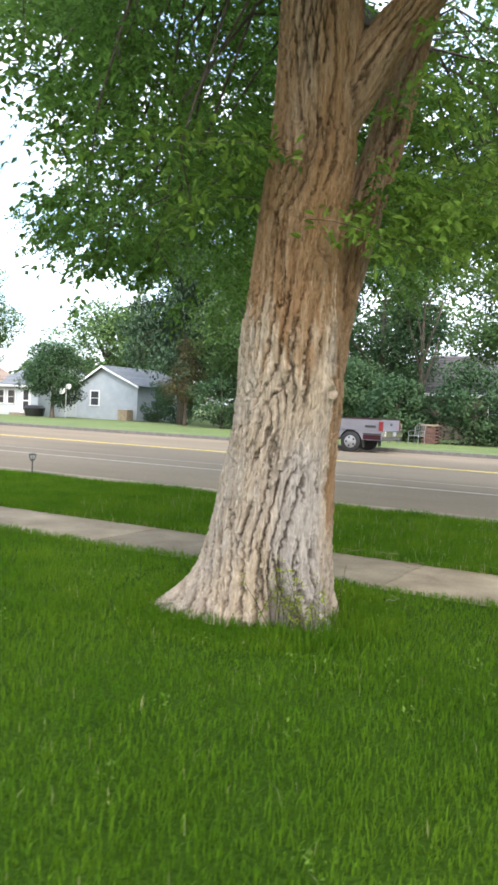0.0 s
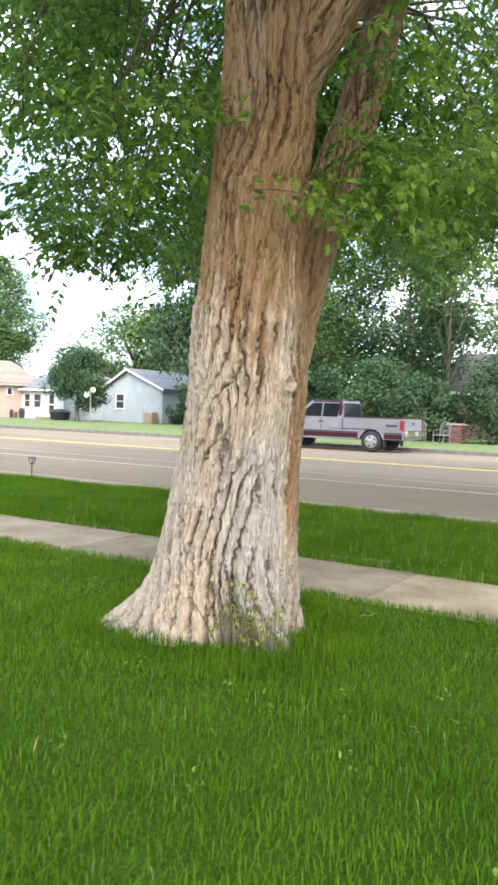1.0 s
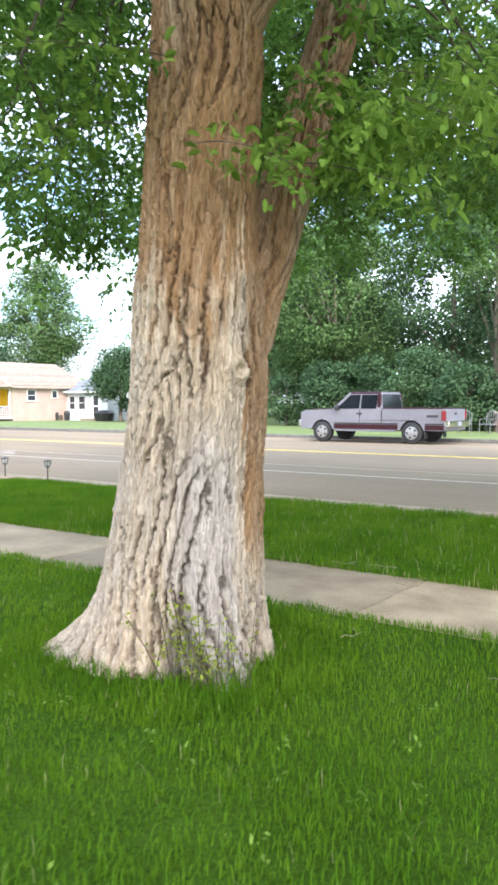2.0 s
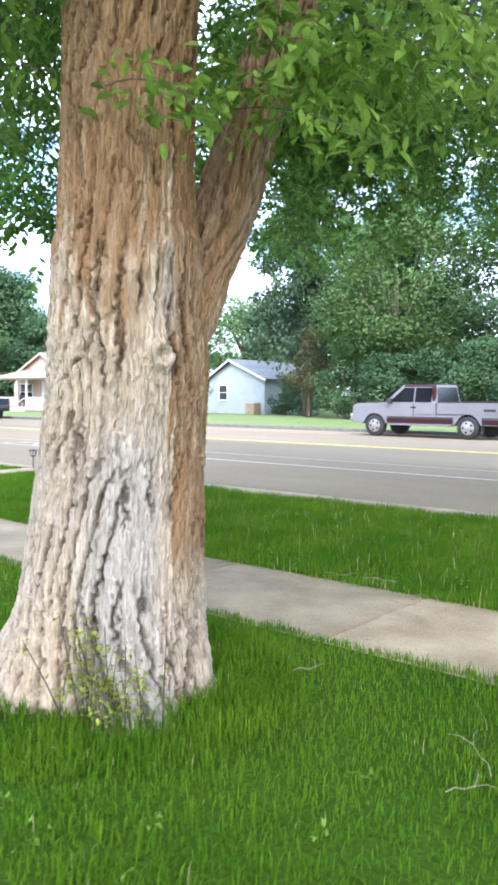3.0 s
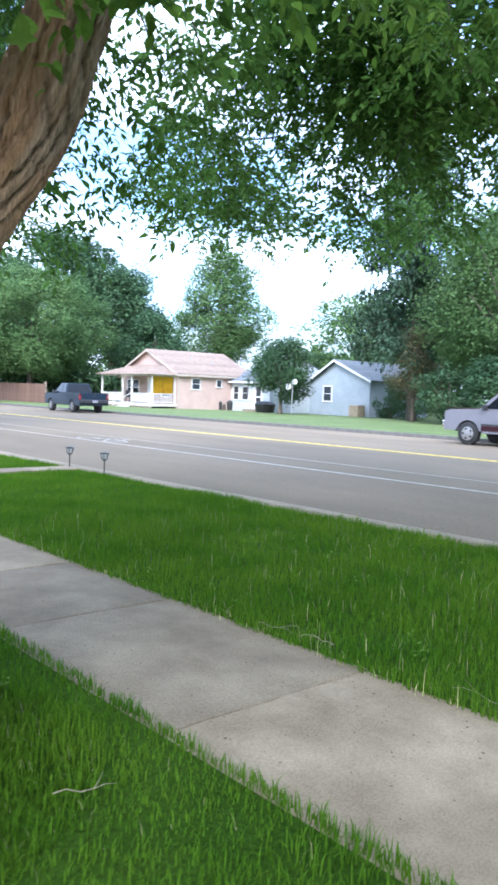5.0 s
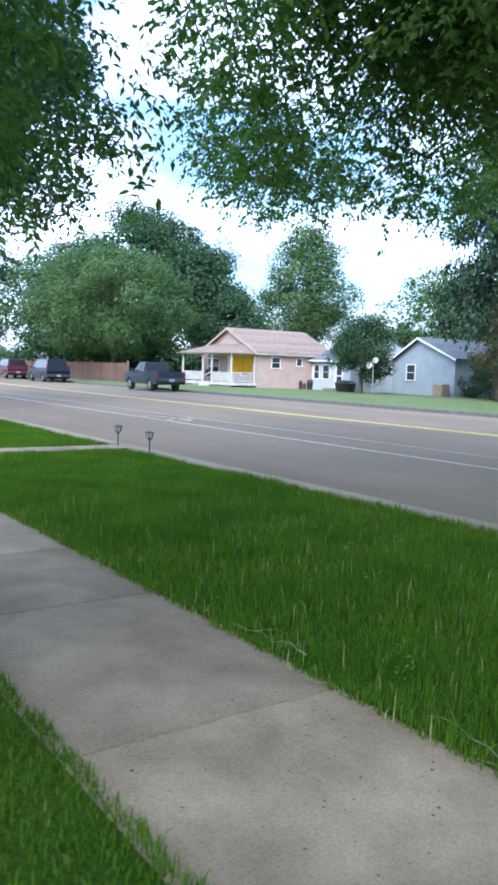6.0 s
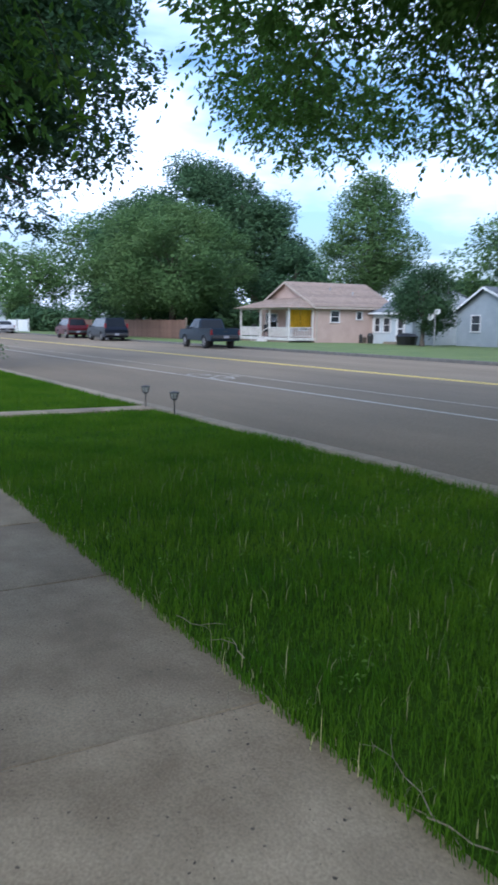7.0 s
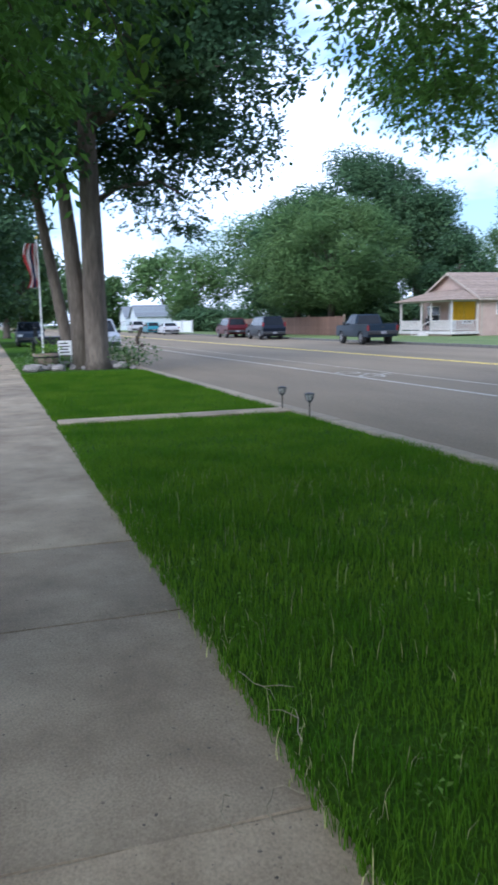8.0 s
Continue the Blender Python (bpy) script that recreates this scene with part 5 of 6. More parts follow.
def roof_plane(name, parent, p0, p1, p2, p3, mat, courses=14, thick=0.05):
    """A slope from its eave p0-p1 up to its ridge p3-p2, laid in overlapping shingle courses."""
    p0, p1, p2, p3 = (Vector(p) for p in (p0, p1, p2, p3))
    nrm = (p1 - p0).cross(p3 - p0).normalized()
    if nrm.z < 0:
        nrm = -nrm
    R = new(name)
    R.parent = parent
    for k in range(courses):
        a, b = k / courses, (k + 1.15) / courses if k < courses - 1 else 1.0
        b0, b1 = p0.lerp(p3, a), p1.lerp(p2, a)
        t0, t1 = p0.lerp(p3, b), p1.lerp(p2, b)
        bm = bmesh.new()
        lo = [bm.verts.new(q) for q in (b0, b1, t1, t0)]
        hi = [bm.verts.new(q) for q in (b0 + nrm * thick, b1 + nrm * thick, t1 + nrm * thick * 0.45, t0 + nrm * thick * 0.45)]
        bm.faces.new(lo[::-1])
        bm.faces.new(hi)
        for i in range(4):
            bm.faces.new((lo[i], lo[(i + 1) % 4], hi[(i + 1) % 4], hi[i]))
        bmesh.ops.recalc_face_normals(bm, faces=bm.faces)
        part("shingle_course", bm, mat, R)
    return R


def gable_walls(parent, x0, x1, y0, y1, zb, ze, zr, mat, label=""):
    """Walls of a house whose ridge runs along y: two gables and two sides, 0.2 m thick."""
    xm = (x0 + x1) / 2
    for a, b in ((y0, y0 + 0.2), (y1 - 0.2, y1)):
        part("wall", prism([(x0, zb), (x1, zb), (x1, ze), (xm, zr), (x0, ze)], a, b), mat, parent, label)
    for a, b in ((x0, x0 + 0.2), (x1 - 0.2, x1)):
        part("wall", boxes((a, b, y0 + 0.2, y1 - 0.2, zb, ze)), mat, parent, label)


# The tan house with its front porch.
M_CREAM = surf("cream_trim_paint", (0.36, 0.30, 0.24), (0.46, 0.39, 0.32), 4, 0.7, 0.002, 40, fine=0.15)
H = thing("porch_house", "peach stucco cottage with tan shingle roof and white railed porch", "house")
X0, X1, Y0, Y1, ZB, ZE, ZR = -56.85, -49.1, 40.4, 47.6, -0.05, 2.8, 4.62
gable_walls(H, X0, X1, Y0, Y1, ZB, ZE, ZR, M_STUCCO)
XM = (X0 + X1) / 2
roof_plane("roof", H, (X1 + 0.35, Y0 - 0.35, ZE - 0.08), (X1 + 0.35, Y1 + 0.3, ZE - 0.08), (XM, Y1 + 0.3, ZR + 0.06), (XM, Y0 - 0.35, ZR + 0.06), M_SHINGLE_TAN, 16)
roof_plane("roof", H, (X0 - 0.35, Y1 + 0.3, ZE - 0.08), (X0 - 0.35, Y0 - 0.35, ZE - 0.08), (XM, Y0 - 0.35, ZR + 0.06), (XM, Y1 + 0.3, ZR + 0.06), M_SHINGLE_TAN, 16)
for s in (X0 - 0.35, X1 + 0.35):
    part("barge_board", prism([(s, ZE - 0.20), (s, ZE - 0.04), (XM, ZR + 0.05), (XM, ZR - 0.11)], Y0 - 0.40, Y0 - 0.355), M_CREAM, H)
part("fascia", boxes((X1 + 0.355, X1 + 0.39, Y0 - 0.35, Y1 + 0.3, ZE - 0.24, ZE - 0.08)), M_CREAM, H)
part("corner_board", boxes((X1 + 0.003, X1 + 0.03, Y0 - 0.03, Y0 + 0.12, ZB, ZE - 0.1)), M_CREAM, H)
window(H, 41.74, 42.48, 1.62, 2.40, x=X1, frame_w=0.07)
window(H, 44.15, 44.62, 1.85, 2.38, x=X1, bars=False, frame_w=0.07)
window(H, -56.1, -54.5, 1.0, 2.2, y=Y0)
window(H, -51.2, -50.2, 1.0, 2.2, y=Y0)
part("door", boxes((-53.2, -52.25, Y0 - 0.04, Y0 - 0.003, 0.45, 2.45), bevel=0.01), M_WHITE, H, "white panelled front door")
for v_x, v_y in ((-51.6, 43.4), (-50.8, 45.0)):
    part("roof_vent", bar([(v_x, v_y, 3.2), (v_x, v_y, 4.25 if v_x < -51 else 3.95)], 0.06, 8), M_GREY_METAL, H)
PY = 38.1
M_PORCH = surf("weathered_white_paint", (0.50, 0.47, 0.42), (0.66, 0.63, 0.58), 3, 0.6, 0.002, 40, fine=0.12)
PL, PR = -56.55, -49.32
part("porch_floor", boxes((PL - 0.1, PR + 0.1, PY, Y0 - 0.01, 0.22, 0.42), bevel=0.01), M_PORCH, H)
part("porch_skirt", boxes((PL, PR, PY + 0.06, PY + 0.1, 0.0, 0.22)), M_WOOD, H)
for x in (PL + 0.06, -53.4, -52.1, PR - 0.06):
    part("post", boxes((x - 0.06, x + 0.06, PY + 0.04, PY + 0.16, 0.42, 2.5), bevel=0.008), M_PORCH, H)
part("post", boxes((PR - 0.12, PR, Y0 - 0.16, Y0 - 0.04, 0.42, 2.5), bevel=0.008), M_PORCH, H)
part("beam", boxes((PL - 0.1, PR + 0.03, PY + 0.02, PY + 0.18, 2.5, 2.62)), M_PORCH, H)
part("beam", boxes((PR - 0.15, PR + 0.03, PY + 0.19, Y0 - 0.01, 2.5, 2.62)), M_PORCH, H)
for a, b in ((PL + 0.13, -53.47), (-52.03, PR - 0.13)):
    Rl = new("railing")
    Rl.parent = H
    part("top_rail", boxes((a, b, PY + 0.06, PY + 0.14, 1.14, 1.20)), M_PORCH, Rl)
    part("bottom_rail", boxes((a, b, PY + 0.07, PY + 0.13, 0.52, 0.57)), M_PORCH, Rl)
    for k in range(int((b - a) / 0.13)):
        x = a + 0.07 + k * 0.13
        part("baluster", boxes((x - 0.025, x + 0.025, PY + 0.08, PY + 0.12, 0.57, 1.14)), M_PORCH, Rl)
Rl = new("railing")
Rl.parent = H
part("top_rail", boxes((PR - 0.10, PR - 0.02, PY + 0.2, Y0 - 0.2, 1.14, 1.20)), M_PORCH, Rl)
part("bottom_rail", boxes((PR - 0.09, PR - 0.03, PY + 0.2, Y0 - 0.2, 0.52, 0.57)), M_PORCH, Rl)
for k in range(9):
    part("baluster", boxes((PR - 0.085, PR - 0.035, PY + 0.28 + 0.20 * k, PY + 0.33 + 0.20 * k, 0.57, 1.14)), M_PORCH, Rl)
# Steps up to the porch between the two middle posts, with slanting hand rails.
for k in range(2):
    part("step", boxes((-53.3, -52.2, PY - 0.3 * (k + 1), PY - 0.3 * k - 0.005, 0.0, 0.28 - 0.14 * k), bevel=0.01), M_PORCH, H)
for x in (-53.35, -52.15):
    part("hand_rail", bar([(x, PY + 0.02, 1.15), (x, PY - 0.75, 0.75), (x, PY - 0.76, 0.0)], 0.03, 6), M_PORCH, H)
roof_plane("porch_roof", H, (PL - 0.4, PY - 0.3, 2.6), (PR + 0.35, PY - 0.3, 2.6), (PR - 1.3, Y0 - 0.01, 3.40), (PL + 1.3, Y0 - 0.01, 3.40), M_SHINGLE_TAN, 8)
roof_plane("porch_roof", H, (PR + 0.35, PY - 0.3, 2.6), (PR + 0.35, Y0 - 0.36, 2.6), (PR - 1.3, Y0 - 0.36, 3.36), (PR - 1.3, Y0 - 0.37, 3.36), M_SHINGLE_TAN, 6)
# Low wing on the far side of the house.
M_CREAMWALL = surf("cream_stucco", (0.42, 0.37, 0.30), (0.52, 0.46, 0.38), 1.5, 0.9, 0.005, 40, fine=0.12)
part("wing_wall", boxes((-58.9, -56.87, 41.6, 41.8, -0.05, 2.45)), M_CREAMWALL, H)
part("wing_wall", boxes((-58.9, -58.7, 41.81, 45.5, -0.05, 2.45)), M_CREAMWALL, H)
roof_plane("wing_roof", H, (-59.2, 45.8, 2.4), (-59.2, 41.3, 2.4), (-56.9, 41.3, 3.1), (-56.9, 45.8, 3.1), M_SHINGLE_TAN, 6)


def curtain(x0, x1, y0, y1):
    bm = bmesh.new()
    n = 40
    v = []
    for k in range(n + 1):
        f = k / n
        off = 0.04 * math.sin(f * 34)
        dx, dy = (0, off) if y0 == y1 else (off, 0)
        v.append((bm.verts.new((x0 + (x1 - x0) * f + dx, y0 + (y1 - y0) * f + dy, 1.2 + 0.03 * math.sin(f * 9))), bm.verts.new((x0 + (x1 - x0) * f + dx, y0 + (y1 - y0) * f + dy, 2.48))))
    for a, b in zip(v, v[1:]):
        bm.faces.new((a[0], b[0], b[1], a[1]))
    bmesh.ops.solidify(bm, geom=bm.faces[:], thickness=0.01)
    tagged(part("porch_curtain", bm, M_YELLOW, None, smooth=True), "bright yellow cloth curtain hanging in the porch bay", "curtain")


curtain(PR - 0.2, PR - 0.2, PY + 0.2, PY + 1.16)
curtain(PR - 0.2, PR - 0.2, PY + 1.20, Y0 - 0.2)
for x, y in ((-55.6, 39.1), (-53.9, 39.2)):
    C = thing("porch_chair", "dark porch chair behind the railing", "chair", (x, y, 0.42), 200)
    part("seat", boxes((-0.25, 0.25, -0.25, 0.25, 0.40, 0.46), bevel=0.01), M_BLACK, C)
    part("backrest", boxes((-0.25, 0.25, 0.22, 0.27, 0.46, 0.95), bevel=0.01), M_BLACK, C)
    for sx in (-0.22, 0.22):
        for sy in (-0.22, 0.22):
            part("leg", boxes((sx - 0.02, sx + 0.02, sy - 0.02, sy + 0.02, 0, 0.40)), M_BLACK, C)

# The pale house with the white door.
H = thing("pale_house", "pale blue-grey cottage with grey roof and white glazed door", "house")
H.location, H.scale = (-0.025, 0.335, 0.075), (0.95, 0.95, 0.95)
part("wall", boxes((-52.2, -46.9, 47.8, 48.0, -0.1, 2.5)), M_PALEWALL, H)
for a in (-52.2, -47.1):
    part("wall", prism([(48.0, -0.1), (56.0, -0.1), (56.0, 2.5), (52.0, 4.1), (48.0, 2.5)], a, a + 0.2), M_PALEWALL, H).matrix_basis = Matrix(((0, 1, 0, 0), (1, 0, 0, 0), (0, 0, 1, 0), (0, 0, 0, 1)))
part("wall", boxes((-52.0, -47.1, 55.8, 56.0, -0.1, 2.5)), M_PALEWALL, H)
roof_plane("roof", H, (-52.6, 47.3, 2.38), (-46.5, 47.3, 2.38), (-47.0, 52.0, 4.2), (-51.2, 52.0, 4.2), M_SHINGLE_GREY, 14)
roof_plane("roof", H, (-46.5, 56.4, 2.38), (-52.6, 56.4, 2.38), (-51.2, 52.0, 4.2), (-47.0, 52.0, 4.2), M_SHINGLE_GREY, 14)
part("fascia", boxes((-52.6, -46.5, 47.26, 47.3, 2.26, 2.40)), M_WHITE, H)
D = new("door")
D.parent = H
part("door_frame", boxes((-48.75, -48.62, 47.72, 47.797, 0.15, 2.3), (-47.78, -47.65, 47.72, 47.797, 0.15, 2.3), (-48.62, -47.78, 47.72, 47.797, 2.16, 2.3)), M_WHITE, D)
part("door_leaf", boxes((-48.62, -47.78, 47.75, 47.797, 0.15, 2.16)), M_WHITE, D)
for z0, z1 in ((0.4, 1.1), (1.2, 2.0)):
    part("pane", boxes((-48.48, -47.92, 47.735, 47.75, z0, z1)), M_WINDOW, D)
window(H, -51.35, -50.75, 0.9, 1.95, y=47.8)
window(H, -50.25, -49.55, 0.9, 1.95, y=47.8)
for x0 in (-51.6, -49.45):
    part("shutter", boxes((x0 - 0.1, x0 + 0.12, 47.75, 47.797, 0.9, 1.95)), M_WHITE, H)
part("step", boxes((-49.2, -47.3, 46.9, 47.79, -0.1, 0.14), bevel=0.02), M_KERB, H)

# The grey gabled house.
H = thing("grey_house", "small blue-grey gabled house with a white-framed window", "house")
XL, XR = -44.6, -38.4
part("wall", prism([(XL, -0.15), (XR, -0.15), (XR, 2.75), (-41.75, 4.15), (XL, 2.4)], 50.1, 50.3), M_GREYWALL, H)
part("wall", boxes((XL, XL + 0.2, 50.3, 57.0, -0.15, 2.4)), M_GREYWALL, H)
part("wall", boxes((XR - 0.2, XR, 50.3, 57.0, -0.15, 2.75)), M_GREYWALL, H)
part("wall", prism([(XL, -0.15), (XR, -0.15), (XR, 2.75), (-41.75, 4.15), (XL, 2.4)], 57.0, 57.2), M_GREYWALL, H)
roof_plane("roof", H, (XL - 0.4, 57.4, 2.24), (XL - 0.4, 49.7, 2.24), (-41.75, 49.7, 4.22), (-41.75, 57.4, 4.22), M_SHINGLE_GREY, 12)
roof_plane("roof", H, (XR + 0.4, 49.7, 2.62), (XR + 0.4, 57.4, 2.62), (-41.75, 57.4, 4.22), (-41.75, 49.7, 4.22), M_SHINGLE_GREY, 12)
part("barge_board", prism([(XL - 0.42, 2.10), (XL - 0.42, 2.24), (-41.75, 4.22), (XR + 0.42, 2.62), (XR + 0.42, 2.48), (-41.75, 4.06)], 49.64, 49.69), M_WHITE, H)
window(H, -43.05, -42.25, 1.05, 2.15, y=50.1)
B = thing("ac_unit", "pale boxy outdoor unit against the grey house", "outdoor unit", (-38.9, 49.3, -0.06))
part("casing", boxes((-0.45, 0.45, -0.4, 0.4, 0, 0.85), bevel=0.03), M_KERB, B)
part("top_grille", boxes((-0.4, 0.4, -0.35, 0.35, 0.852, 0.88), bevel=0.01), M_GREY_METAL, B)

# Dark-roofed house by the shrubs.
H = thing("dark_house", "brown house with a low dark shingle roof behind shrubs", "house")
part("wall", boxes((-16.0, -2.0, 50.0, 50.2, -0.1, 2.9)), M_BROWNWALL, H)
part("wall", boxes((-16.0, -2.0, 58.8, 59.0, -0.1, 2.9)), M_BROWNWALL, H)
for a in (-16.0, -2.2):
    part("wall", prism([(50.2, -0.1), (58.8, -0.1), (58.8, 2.9), (54.5, 5.3), (50.2, 2.9)], a, a + 0.2), M_BROWNWALL, H).matrix_basis = Matrix(((0, 1, 0, 0), (1, 0, 0, 0), (0, 0, 1, 0), (0, 0, 0, 1)))
roof_plane("roof", H, (-16.5, 49.3, 2.75), (-1.5, 49.3, 2.75), (-1.5, 54.5, 5.5), (-16.5, 54.5, 5.5), M_SHINGLE_DARK, 14)
roof_plane("roof", H, (-1.5, 59.7, 2.75), (-16.5, 59.7, 2.75), (-16.5, 54.5, 5.5), (-1.5, 54.5, 5.5), M_SHINGLE_DARK, 14)
window(H, -11.5, -9.9, 1.0, 2.2, y=50.0)
part("fascia", boxes((-16.5, -1.5, 49.25, 49.3, 2.62, 2.8)), M_WHITE, H)

# White dishes on a mast in front of the bushy tree.
S = thing("satellite_dish", "pair of white satellite dishes on a short mast", "satellite dish", (-38.9, 42.6, 0.07))
part("mast", bar([(0, 0, 0), (0, 0, 2.3)], 0.03, 8), M_GREY_METAL, S)
for dx, z, r in ((-0.32, 1.95, 0.26), (0.25, 2.25, 0.21)):
    b = bmesh.new()
    bmesh.ops.create_cone(b, cap_ends=True, segments=20, radius1=r, radius2=r * 0.35, depth=0.12)
    ob = part("dish", b, M_WHITE, S)
    ob.matrix_basis = look((dx, -0.1, z), (dx * 2 + 0.5, -2.0, z + 0.7)) @ pose(0, 0, 0, 180, 0, 0)
    part("arm", bar([(0, 0, z - 0.12), (dx, -0.05, z - 0.05), (dx + 0.15, -0.45, z + 0.05)], 0.018, 6), M_GREY_METAL, S)

# Clutter before the pale house.
for x, w, h, lab, mt in ((-45.9, 1.6, 0.75, "dark grey covered grill on the lawn", M_BLACK), (-50.2, 0.5, 0.7, "dark flower pot stand by the door", M_BLACK), (-51.4, 0.3, 0.6, "dark planter by the wall", M_BLACK), (-50.9, 0.3, 0.4, "brown flower pot by the wall", M_BARK_BRANCH)):
    T = thing("garden_box" if w > 1 else "flower_pot", lab, "garden furniture" if w > 1 else "pot", (0.95 * x, 44.4, 0.06))
    part("body", bar([(0, 0, 0), (0, 0, h * 0.8), (0, 0, h)], [w * 0.42, w * 0.5, w * 0.38], 12), mt, T)
    part("top", bar([(0, 0, h), (0, 0, h + 0.06)], [w * 0.4, w * 0.15], 12), mt, T)

# Board fence behind the parked cars.
FENCE = thing("board_fence", "weathered brown upright board fence", "fence")
me = None
for k in range(175):
    x = -59.5 - 0.155 * k
    if me is None:
        ob = part("board", boxes((-0.072, 0.072, -0.012, 0.012, 0.05, 1.65), bevel=0.004), M_FENCE, FENCE)
        me = ob.data
    else:
        ob = under(new("board", me), FENCE)
    ob.matrix_basis = pose(x, 34.6, 0.02 + rng.normal(0, 0.012), 0, rng.normal(0, 0.4), 0)
for z in (0.45, 1.35):
    part("rail", boxes((-86.8, -59.4, 34.615, 34.66, z, z + 0.09)), M_WOOD, FENCE)
for k in range(12):
    x = -59.5 - 2.45 * k
    part("post", boxes((x - 0.06, x + 0.06, 34.662, 34.78, 0, 1.85 if k % 3 == 0 else 1.62)), M_WOOD, FENCE)
for x in (-97.5, -103.0):
    T = thing("white_fence_panel", "white board fence panel beside the road", "fence", (x, 31.0, 0.1))
    for k in range(14):
        part("board", boxes((k * 0.32 - 2.2, k * 0.32 - 1.9, -0.02, 0.02, 0.1, 1.5)), M_WHITE, T)
    for z in (0.4, 1.2):
        part("rail", boxes((-2.2, 2.3, 0.022, 0.07, z, z + 0.1)), M_WHITE, T)
    for px in (-2.1, 2.2):
        part("post", boxes((px - 0.06, px + 0.06, 0.072, 0.19, 0, 1.6)), M_WHITE, T)

# Far houses at the end of the street.
for x, y in ((-150, 33), (-162, 33)):
    H = thing("distant_house", "distant pale gabled house along the street", "house")
    gable_walls(H, x, x + 7, y, y + 9, 0, 2.6, 4.6, M_PALEWALL)
    roof_plane("roof", H, (x + 7.3, y - 0.3, 2.5), (x + 7.3, y + 9.3, 2.5), (x + 3.5, y + 9.3, 4.7), (x + 3.5, y - 0.3, 4.7), M_SHINGLE_GREY, 6)
    roof_plane("roof", H, (x - 0.3, y + 9.3, 2.5), (x - 0.3, y - 0.3, 2.5), (x + 3.5, y - 0.3, 4.7), (x + 3.5, y + 9.3, 4.7), M_SHINGLE_GREY, 6)
    window(H, x + 1.2, x + 2.2, 0.9, 2.0, y=y)
    window(H, x + 4.6, x + 5.6, 0.9, 2.0, y=y)
H = thing("orange_gable_house", "distant orange-tan gabled house behind the street trees", "house")
gable_walls(H, -73, -63, -5.0, 7.2, 0, 3.2, 6.4, M_STUCCO)
roof_plane("roof", H, (-62.7, -5.3, 3.1), (-62.7, 7.5, 3.1), (-68, 7.5, 6.5), (-68, -5.3, 6.5), M_SHINGLE_TAN, 6)
roof_plane("roof", H, (-73.3, 7.5, 3.1), (-73.3, -5.3, 3.1), (-68, -5.3, 6.5), (-68, 7.5, 6.5), M_SHINGLE_TAN, 6)
window(H, 0.0, 1.2, 1.0, 2.2, x=-63.0)

# Lawn chairs and a brick barbecue by the shrubs.
M_CHAIR = surf("pale_green_metal", (0.12, 0.13, 0.12), (0.19, 0.20, 0.19), 8, 0.5)
for x, turn in ((-12.2, 10), (-11.2, -15)):
    C = thing("lawn_chair", "pale metal lawn chair beside the shrubs", "chair", (x, 34.5, 0.11), turn, "lawn chairs")
    part("seat", boxes((-0.26, 0.26, -0.25, 0.25, 0.38, 0.41), bevel=0.01), M_CHAIR, C)
    part("backrest", bar([(-0.24, 0.24, 0.41), (-0.25, 0.32, 0.8), (-0.12, 0.34, 0.95), (0.12, 0.34, 0.95), (0.25, 0.32, 0.8), (0.24, 0.24, 0.41)], 0.018, 6), M_CHAIR, C)
    for k in range(4):
        part("slat", bar([(-0.15 + 0.1 * k, 0.25, 0.41), (-0.15 + 0.1 * k, 0.33, 0.93)], 0.010, 5), M_CHAIR, C)
    for sx in (-0.25, 0.25):
        part("leg", bar([(sx, -0.24, 0), (sx, -0.22, 0.6), (sx, 0.26, 0.62)], 0.016, 6), M_CHAIR, C)
        part("leg", bar([(sx, 0.28, 0), (sx, 0.24, 0.4)], 0.016, 6), M_CHAIR, C)
M_BRICK = surf("red_brick", (0.085, 0.045, 0.034), (0.13, 0.07, 0.052), 5, 0.9, 0.003, 60, vary="object", amount=0.25)
T = thing("brick_barbecue", "small red brick garden barbecue", "barbecue", (-11.3, 37.0, 0.1))
for r in range(11):
    for k in range(3):
        o = 0.11 if r % 2 else 0.0
        part("brick", boxes((k * 0.22 - 0.33 + o, k * 0.22 - 0.125 + o, -0.3, 0.3, r * 0.075, r * 0.075 + 0.065)), M_BRICK, T)
part("cap_slab", boxes((-0.38, 0.48, -0.36, 0.36, 0.826, 0.9), bevel=0.01), M_KERB, T)

# ---- vehicles ----
M_TYRE = surf("tyre_rubber", (0.018, 0.018, 0.018), (0.03, 0.03, 0.03), 12, 0.85)
M_RIM = surf("alloy_rim", (0.30, 0.29, 0.28), (0.42, 0.41, 0.40), 10, 0.35, metal=0.8)
M_CHROME = surf("chrome", (0.65, 0.65, 0.66), (0.75, 0.75, 0.76), 5, 0.15, metal=1.0, fine=0.05)
M_CARGLASS = surf("car_glass", (0.008, 0.010, 0.012), (0.012, 0.014, 0.016), 3, 0.10, fine=0.1, spec=0.25)
M_TRIM = surf("black_trim", (0.02, 0.02, 0.02), (0.035, 0.035, 0.035), 8, 0.6)
M_TAIL = surf("red_lens", (0.17, 0.012, 0.016), (0.22, 0.018, 0.022), 6, 0.25)
M_HEAD = surf("clear_lens", (0.55, 0.56, 0.58), (0.65, 0.66, 0.68), 6, 0.12)
M_PLATE = surf("plate_white", (0.22, 0.22, 0.24), (0.28, 0.28, 0.30), 6, 0.5)


def paint(name, c):
    return surf(name, tuple(v * 0.92 for v in c), tuple(min(1, v * 1.08) for v in c), 1.5, 0.30, fine=0.04, spec=0.18, coat=0.10)


